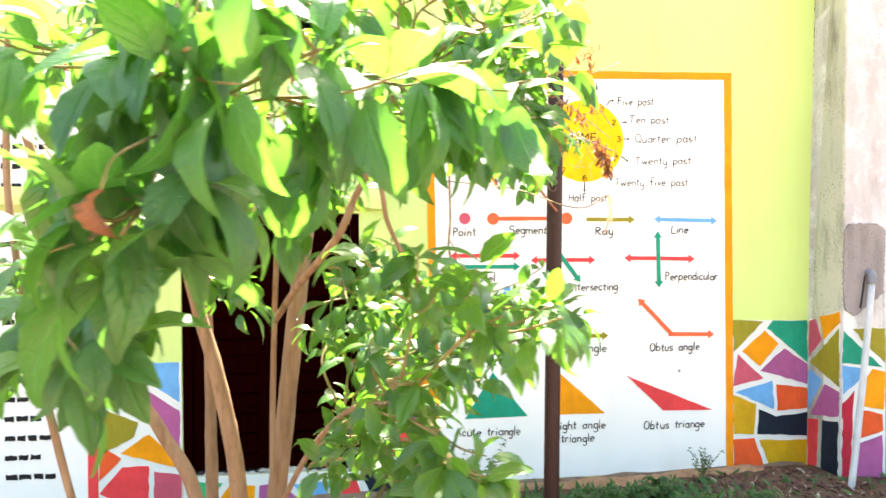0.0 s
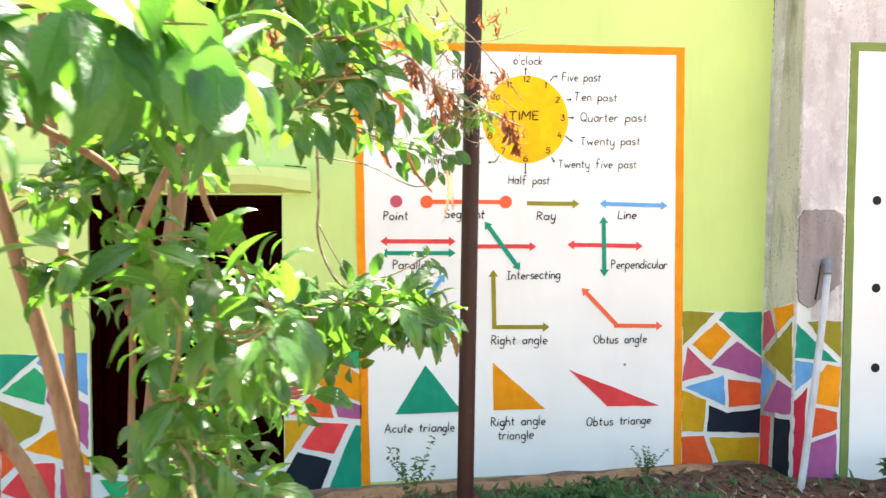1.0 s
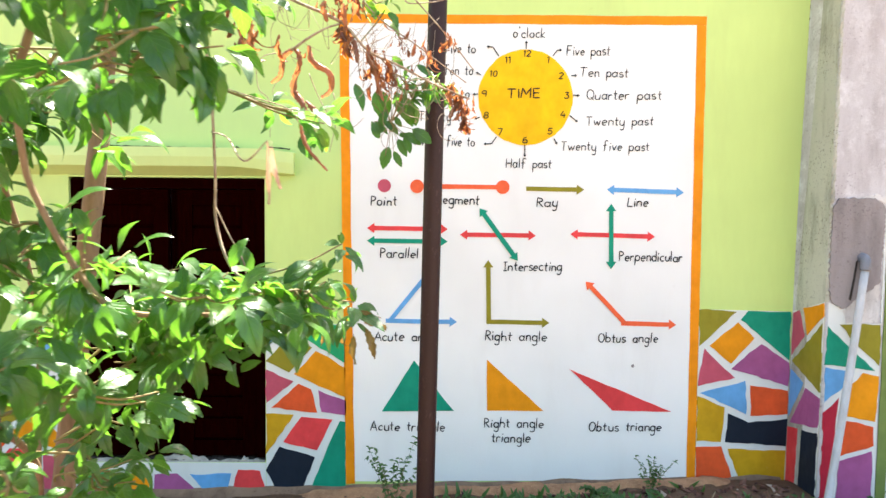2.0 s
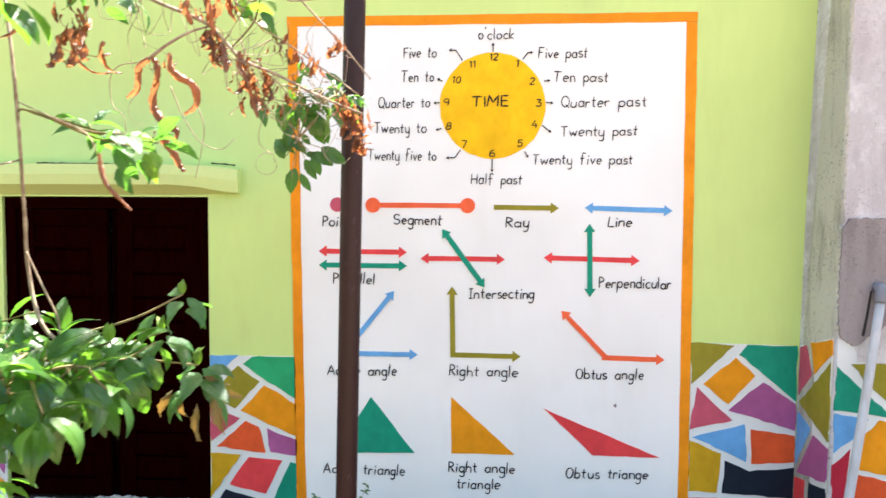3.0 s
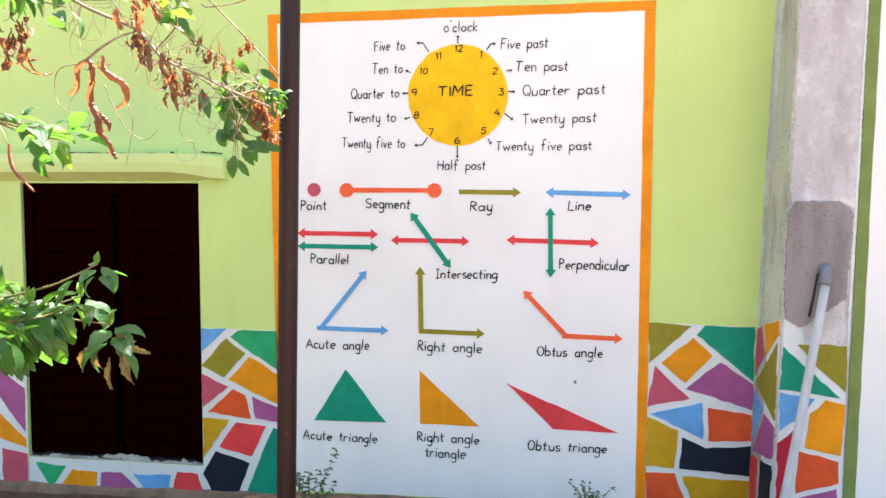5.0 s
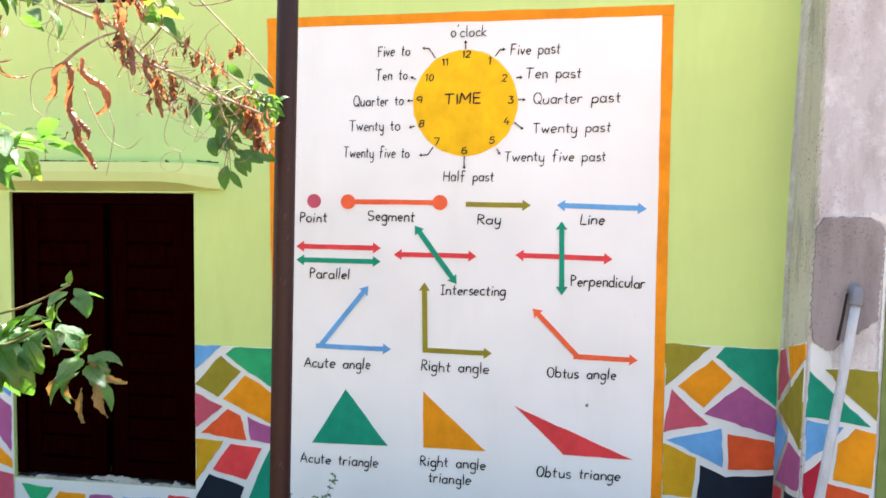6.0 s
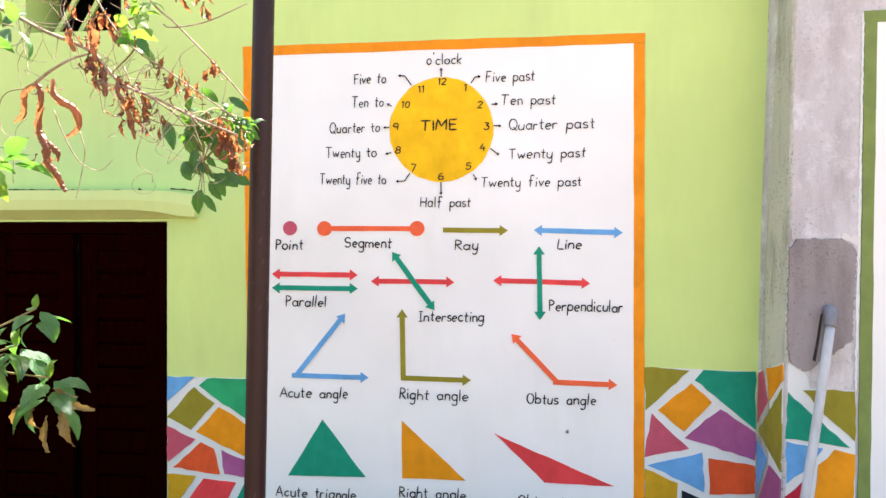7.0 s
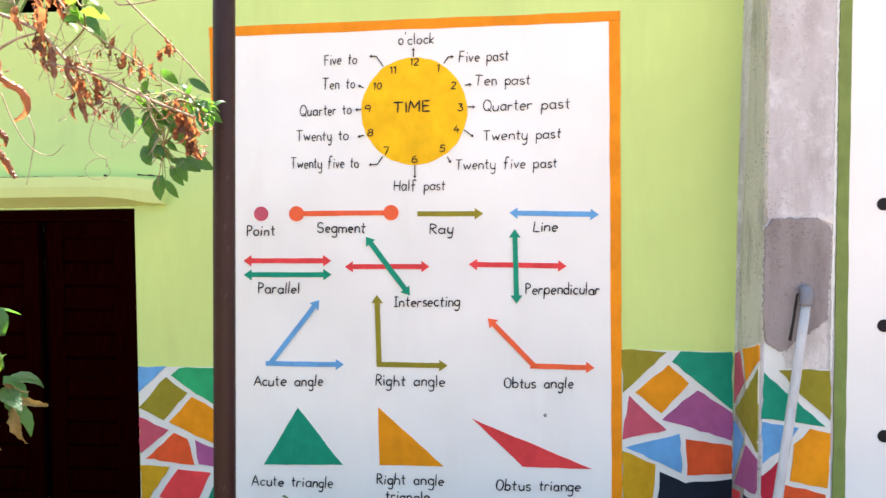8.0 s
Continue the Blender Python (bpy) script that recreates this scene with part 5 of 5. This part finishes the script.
    def hang(place, size, out=0.25):
        o = new("dry_leaf", rng.choice(dry))
        o.matrix_basis = aim(place, (rng.uniform(-out, out), rng.uniform(-out, out), -1), (rng.uniform(-1, 1), -0.8, 0.2), size)
        o.parent = ob
        o.matrix_parent_inverse = Matrix.Translation(-ob.location)
    # clumps of curled leaves
    for c, n, s, spread in (((0.0, 2.73, 1.87), 2, 0.06, 0.010), ((-0.02, 2.73, 1.70), 2, 0.05, 0.012), ((0.069, 2.76, 2.04), 5, 0.065, 0.022), ((0.105, 2.76, 1.95), 5, 0.07, 0.014),
                            ((0.125, 2.76, 1.90), 4, 0.07, 0.012), ((0.183, 2.76, 1.86), 7, 0.07, 0.022), ((0.22, 2.76, 1.80), 9, 0.06, 0.028), ((0.25, 2.76, 1.785), 7, 0.05, 0.02),
                            ((0.274, 2.76, 1.92), 5, 0.06, 0.018), ((0.334, 2.77, 1.89), 8, 0.055, 0.025), ((0.402, 2.78, 1.92), 5, 0.05, 0.02), ((0.388, 2.78, 2.11), 7, 0.055, 0.018),
                            ((0.430, 2.80, 1.775), 12, 0.055, 0.016), ((0.455, 2.80, 1.73), 12, 0.065, 0.015), ((0.465, 2.80, 1.69), 6, 0.06, 0.01), ((0.15, 2.77, 2.06), 7, 0.07, 0.04), ((-0.15, 2.6, 1.93), 8, 0.095, 0.03),
                            ((-0.10, 2.5, 1.86), 6, 0.09, 0.025), ((-0.22, 2.3, 1.90), 6, 0.09, 0.04), ((-0.3, 2.55, 2.1), 4, 0.07, 0.04)):
        for k in range(int(n * 1.8)):
            hang(Vector(c) + Vector((rng.gauss(0, spread), rng.gauss(0, spread * 0.6), rng.gauss(0, spread))), s * rng.uniform(0.45, 1.05))
    # long leaves rolled up lengthwise into hanging curls, their rims crumpled
    for pts, wide, deep in (([(-0.045, 1.871), (-0.068, 1.851), (-0.073, 1.82), (-0.081, 1.796), (-0.108, 1.778)], 0.019, 2.74),
                            ([(-0.035, 1.872), (-0.022, 1.85), (-0.024, 1.822), (-0.036, 1.803)], 0.017, 2.735),
                            ([(-0.024, 1.816), (-0.039, 1.789), (-0.04, 1.751), (-0.025, 1.73), (-0.011, 1.702), (-0.007, 1.668), (0.011, 1.64), (0.022, 1.613), (0.035, 1.595)], 0.022, 2.74),
                            ([(-0.004, 1.722), (0.012, 1.705), (0.026, 1.692), (0.022, 1.672)], 0.016, 2.735),
                            ([(0.004, 1.884), (0.011, 1.846), (0.029, 1.826), (0.059, 1.808), (0.07, 1.777), (0.062, 1.753), (0.039, 1.736)], 0.020, 2.74),
                            ([(0.127, 1.915), (0.138, 1.878), (0.144, 1.837)], 0.019, 2.75), ([(0.100, 1.945), (0.095, 1.925), (0.112, 1.90)], 0.018, 2.75),
                            ([(0.174, 1.891), (0.178, 1.85), (0.196, 1.816)], 0.015, 2.75), ([(0.196, 1.816), (0.206, 1.769), (0.22, 1.728)], 0.013, 2.75),
                            ([(0.103, 2.007), (0.106, 1.967), (0.109, 1.930)], 0.017, 2.75), ([(0.050, 2.014), (0.044, 1.991), (0.056, 1.957)], 0.018, 2.75),
                            ([(0.062, 1.60), (0.068, 1.575), (0.085, 1.54), (0.125, 1.495)], 0.010, 2.29)):
        bm = bmesh.new()
        uv = bm.loops.layers.uv.new("UVMap")
        curl = smooth_line([(x, deep + 0.008 * math.sin(40 * z), z) for x, z in pts], 6)
        seed, rows, n = rng.uniform(0, 90), [], len(curl) - 1
        for i, c in enumerate(curl):
            along = (curl[min(i + 1, n)] - curl[max(i - 1, 0)]).normalized()
            across = along.cross(Vector((0, -1, 0))).normalized()
            up = across.cross(along)
            fat = 0.40 * wide * (0.30 + 0.85 * math.sin(math.pi * (0.08 + 0.9 * i / n)) ** 0.6) * (1 + 0.55 * noise.noise((i * 0.9, seed, 3)))
            turn = 2.5 + 1.6 * noise.noise((i * 0.12, seed, 0))
            row = []
            for k in range(9):
                t = turn + radians(235) * (k / 8 - 0.5)
                r = fat * (1 + 0.30 * noise.noise((i * 1.1, k * 0.9, seed)) + (0.55 * max(0.0, noise.noise((i * 1.7, seed, k))) if k in (0, 8) else 0.0))
                row.append(c + across * (r * math.cos(t)) + up * (r * 0.8 * math.sin(t)))
            rows.append(row)
        leaf_into(bm, rows, Matrix.Identity(4), uv)
        part("dry_leaf", bm, DRY, ob, "", True)
    for pts in ([(0.073, 1.75), (0.087, 1.702), (0.079, 1.647), (0.063, 1.578)], [(0.003, 1.805), (0.035, 1.73), (0.075, 1.671), (0.127, 1.65), (0.164, 1.678)],
                [(-0.06, 1.865), (-0.125, 1.856), (-0.149, 1.821), (-0.143, 1.759), (-0.113, 1.724), (-0.111, 1.619)]):
        bm = bmesh.new()
        tube(bm, smooth_line([(x, 2.745, z) for x, z in pts], 6), 0.0016, 0.0009, 5)
        part("tendril", bm, VINE, ob, "thin dry tendril", True)
    # the stalk that carries the lone withered leaf
    bm = bmesh.new()
    tube(bm, smooth_line([(-0.19, 2.45, 1.72), (-0.08, 2.38, 1.68), (0.03, 2.31, 1.64), (0.062, 2.29, 1.60)], 5), 0.0016, 0.001, 5)
    part("tendril", bm, VINE, ob, "thin dry tendril", True)
    pale = leaf_mesh("dry_leaf", leaf_grid(0.4, 1.4, 0.055, 1.2, 0.9), PALE_DRY)
    for dx, size in ((0.0, 0.105), (0.006, 0.08)):
        o = new("dry_leaf", pale)
        o.matrix_basis = aim((0.106 + dx, 1.78, 1.512), (0.06 + dx * 10, 0.1, -1), (0.5 - dx * 90, -1, 0), size)
        o.parent = ob
        o.matrix_parent_inverse = Matrix.Translation(-ob.location)
    p = Plant(ob, 150, GREEN_MESHES, LEAF_MANY)
    for root, tip, k, spread, size, young in (((0.36, 2.86, 1.78), (0.385, 3.0, 1.80), 1, (0.04, 0.04, 0.03), 0.055, 0.1),
                                              ((0.17, 2.76, 1.97), (0.225, 2.76, 2.05), 2, (0.04, 0.03, 0.03), 0.06, 1.0), ((0.15, 2.76, 1.9), (0.225, 2.74, 1.99), 0, (0.04, 0.03, 0.03), 0.06, 0.4),
                                              ((-0.19, 2.45, 1.70), (0.01, 2.45, 1.65), 4, (0.11, 0.07, 0.05), 0.075, 0.2), ((-0.30, 2.66, 2.1), (-0.14, 2.6, 2.02), 4, (0.09, 0.08, 0.07), 0.075, 0.2),
                                              ((-0.15, 2.45, 1.2), (-0.05, 2.45, 1.13), 3, (0.06, 0.05, 0.05), 0.09, 0.15)):
        p.spray(root, tip, k, spread, size, young, 5, 0.0025, 0.3)
    # open whorls at the end of the arm, their leaves spread flat
    for root, hub, n, size in (((-0.08, 2.44, 1.235), (0.131, 2.5, 1.318), 6, 0.074), ((-0.08, 2.44, 1.235), (0.163, 2.5, 1.165), 9, 0.092), ((-0.06, 2.44, 1.22), (0.085, 2.5, 1.235), 5, 0.085),
                               ((-0.10, 2.44, 1.22), (0.02, 2.40, 1.23), 6, 0.092)):
        root, hub = Vector(root), Vector(hub)
        tube(p.twigs, smooth_line([root, root.lerp(hub, 0.55) + Vector((0, 0, -0.012)), hub], 5), 0.0032, 0.002, 6)
        for k in range(n):
            t = 2.4 * k + rng.uniform(-0.25, 0.25)
            way = Vector((math.cos(t), 0.75 * math.sin(t), rng.uniform(-0.30, 0.12) if k % 4 else -0.9))
            p.leaf(hub + Vector((0, 0, -0.006 * k)) + way.normalized() * 0.012, way, (rng.uniform(-0.25, 0.4), rng.uniform(-0.65, -0.2), 0.9), size * rng.uniform(0.8, 1.12))
        for k in range(2):
            p.leaf(hub, (rng.uniform(-0.4, 0.4), rng.uniform(-0.4, 0.2), 1.0), (rng.uniform(-1, 1), -1, 0.2), size * 0.45, 1.0)
    # broad dark leaves where the vine meets the pole
    for x, z, tx, tz in ((0.232, 1.802, 0.255, 1.717), (0.299, 1.80, 0.33, 1.72), (0.263, 1.705, 0.308, 1.672), (0.245, 1.649, 0.226, 1.698), (0.278, 1.624, 0.255, 1.556), (0.294, 1.608, 0.318, 1.56),
                         (0.307, 1.648, 0.335, 1.595), (0.328, 1.656, 0.352, 1.607), (0.329, 1.664, 0.386, 1.635), (0.354, 1.679, 0.419, 1.638), (0.382, 1.83, 0.442, 1.773), (0.367, 1.886, 0.416, 1.853),
                         (0.23, 1.705, 0.271, 1.669), (0.297, 1.72, 0.317, 1.688), (0.332, 1.823, 0.373, 1.803), (0.166, 1.827, 0.194, 1.75), (0.289, 1.912, 0.326, 1.879), (0.25, 1.80, 0.285, 1.735), (0.318, 1.79, 0.352, 1.70), (0.27, 1.75, 0.25, 1.68), (0.345, 1.77, 0.372, 1.70),
                         (0.385, 1.80, 0.41, 1.74), (0.31, 1.66, 0.345, 1.66), (0.262, 1.672, 0.215, 1.684)):
        a_, b_ = (Vector((u * 1.071 - 0.085, 3.15 - rng.uniform(0.0, 0.03), w * 1.071 - 0.106)) for u, w in ((x, z), (tx, tz)))
        tube(p.twigs, smooth_line([(0.22, 3.14, 1.715), a_.lerp(Vector((0.22, 3.14, 1.715)), 0.4), a_], 3), 0.0014, 0.001, 5)
        p.leaf(a_, b_ - a_, (rng.uniform(-0.5, 0.5), -1.0, rng.uniform(0.0, 0.6)), (b_ - a_).length * 1.12)
    # small fresh leaves among the dry ones, above the dark ones
    for root, tip, young in (((0.30, 2.80, 1.80), (0.275, 2.95, 1.835), 0.5), ((0.33, 2.80, 1.80), (0.33, 2.97, 1.80), 0.35), ((0.36, 2.80, 1.79), (0.385, 3.0, 1.83), 0.15),
                             ((0.38, 2.80, 1.78), (0.42, 3.02, 1.80), 0.1), ((0.30, 2.80, 1.80), (0.30, 2.95, 1.77), 0.2)):
        p.spray(root, tip, 2, (0.035, 0.03, 0.03), 0.042, young, 4, 0.0014, 0.5)
    p.end("green vine leaves")
    old = [leaf_mesh("withered_leaf", leaf_grid(bend, 0.5, 0.17, 1.6, twist, steps=12, across=(-1, -0.4, 0.4, 1), teeth=0.3), LEAF_OLD) for bend, twist in ((0.7, 0.4), (1.4, -0.7), (0.3, 0.9))]
    for k, (dx, dz, side) in enumerate(((-0.075, -0.055, -0.55), (-0.045, -0.07, -0.15), (0.0, -0.085, 0.05), (0.045, -0.07, 0.45), (0.03, -0.045, 0.9), (0.02, -0.025, 1.3))):
        o = new("withered_leaf", old[k % 3])
        o.matrix_basis = aim((0.163 + dx * 0.7, 2.49, 1.168 + dz), (side, -0.25, -1 if k < 4 else -0.35), (rng.uniform(-0.9, 0.9), -1, 0.3), (0.075, 0.06, 0.08, 0.09, 0.085, 0.06)[k])
        o.parent = ob
        o.matrix_parent_inverse = Matrix.Translation(-ob.location)
    ob.location += Vector((0.022, 0.0, 0.012))


build_vine()


# ---- low plants and litter at the foot of the wall ----
def build_weed(x, y, height, spread, stems, leaf, name_label, group=""):
    g = ground_height(x, y)
    ob = thing("weed", name_label, "weed", (x, y, g), group=group)
    bm, lm = bmesh.new(), bmesh.new()
    uv = lm.loops.layers.uv.new("UVMap")
    for k in range(stems):
        t = 2.4 * k
        r = spread * rng.uniform(0.3, 1.0)
        top = Vector((x + r * math.cos(t), y - abs(r * math.sin(t)) * 0.6, g + height * rng.uniform(0.55, 1.0)))
        line = smooth_line([(x, y, g - 0.01), Vector((x, y, g)).lerp(top, 0.5) + Vector((0, 0, 0.02)), top], 5)
        tube(bm, line, 0.0018, 0.0007, 4)
        for j in range(3, len(line)):
            for s in range(3):
                way = (rng.uniform(-1, 1), rng.uniform(-1, 1), rng.uniform(-0.3, 0.5))
                leaf_into(lm, SHAPES[s % 5], aim(line[j], way, (0, -0.4, 1), leaf * rng.uniform(0.6, 1.2)), uv)
    part("stalks", bm, TWIG, ob, "thin green stalks", True)
    part("leaves", lm, WEED, ob, "small green leaves", True)["kind"] = "stuff"


build_weed(0.20, 4.05, 0.37, 0.19, 10, 0.026, "small spindly weed growing against the white wall")
build_weed(1.50, 4.12, 0.22, 0.12, 12, 0.018, "small feathery weed at the foot of the wall")
build_weed(2.74, 3.82, 0.24, 0.14, 8, 0.045, "small leafy weed beside the white board")
build_weed(1.22, 4.12, 0.08, 0.09, 6, 0.025, "tiny weed at the foot of the wall")


for x_, y_, h_, w_ in ((0.72, 3.86, 0.13, 0.15), (0.92, 3.80, 0.19, 0.18), (1.10, 3.84, 0.17, 0.16), (1.02, 3.66, 0.15, 0.18), (0.82, 3.66, 0.14, 0.17), (1.26, 3.76, 0.11, 0.14), (0.22, 3.82, 0.11, 0.15), (1.62, 3.74, 0.09, 0.12), (0.50, 3.80, 0.13, 0.16), (0.60, 3.66, 0.12, 0.16), (0.36, 3.70, 0.10, 0.14), (1.18, 3.64, 0.12, 0.15)):
    build_weed(x_, y_, h_, w_, 15, 0.030, "low bushy feathery weed on the soil before the wall", "weeds on the soil bed")


def build_grass():
    bm = bmesh.new()
    uv = bm.loops.layers.uv.new("UVMap")
    for k in range(2400):
        if k % 4:
            x, y = rng.gauss(0.86, 0.36), rng.gauss(3.82, 0.16)
        else:
            x, y = rng.uniform(-2.0, 2.6), rng.uniform(2.6, 4.1)
        if y > 4.2:
            continue
        g = ground_height(x, y)
        way = (rng.uniform(-0.8, 0.8), rng.uniform(-0.8, 0.8), rng.uniform(0.3, 1.2))
        leaf_into(bm, leaf_grid(0.7, 0.2, 0.14, 0, 0, 3), aim((x, y, g + 0.004), way, (0, -1, 0.4), rng.uniform(0.03, 0.085)), uv)
    ob = new("grass", mesh_of("grass", bm, WEED, True))
    tagged(ob, "low tufts of green grass and creeping weeds on soil", "grass", kind="stuff")
    bm = bmesh.new()
    uv = bm.loops.layers.uv.new("UVMap")
    for k in range(210):
        x, y = rng.gauss(1.35, 0.30), rng.gauss(3.72, 0.12)
        way = (rng.uniform(-0.9, 0.9), rng.uniform(-0.8, 0.8), rng.uniform(0.1, 1.0))
        leaf_into(bm, leaf_grid(0.7, 0.2, 0.05, 0, 0, 3), aim((x, y, ground_height(x, y) + 0.006), way, (0, -1, 0.4), rng.uniform(0.04, 0.09)), uv)
    ob = new("dry_grass", mesh_of("dry_grass", bm, STRAW, True))
    tagged(ob, "sparse straw-coloured dry grass among the weeds", "grass", kind="stuff")


build_grass()


def build_litter():
    bm = bmesh.new()
    for k in range(1100):
        x, y = (rng.gauss(1.95, 0.42), rng.gauss(3.85, 0.20)) if k % 4 else (rng.uniform(-1.5, 2.6), rng.uniform(2.8, 4.2))
        if y > 4.2 or (x > 2.2 and y > 3.96):
            continue
        g, s = ground_height(x, y) + 0.012, rng.uniform(0.008, 0.030)
        m = Matrix.Translation((x, y, g + s * 0.15)) @ Euler((rng.uniform(-0.7, 0.7), rng.uniform(-0.7, 0.7), rng.uniform(0, 6.3))).to_matrix().to_4x4()
        vs = [bm.verts.new(m @ Vector(p)) for p in ((-s, -s * 0.4, 0), (s * 0.2, -s * 0.6, s * 0.15), (s, 0, 0.1 * s), (0, s * 0.5, 0), (0, 0, s * 0.4), (0, 0, -s * 0.2))]
        for f in ((0, 1, 4), (1, 2, 4), (2, 3, 4), (3, 0, 4), (1, 0, 5), (2, 1, 5), (3, 2, 5), (0, 3, 5)):
            bm.faces.new([vs[i] for i in f])
    ob = new("litter", mesh_of("litter", bm, LITTER))
    tagged(ob, "dry brown leaf litter and crumbs of earth", "litter", kind="stuff")


build_litter()
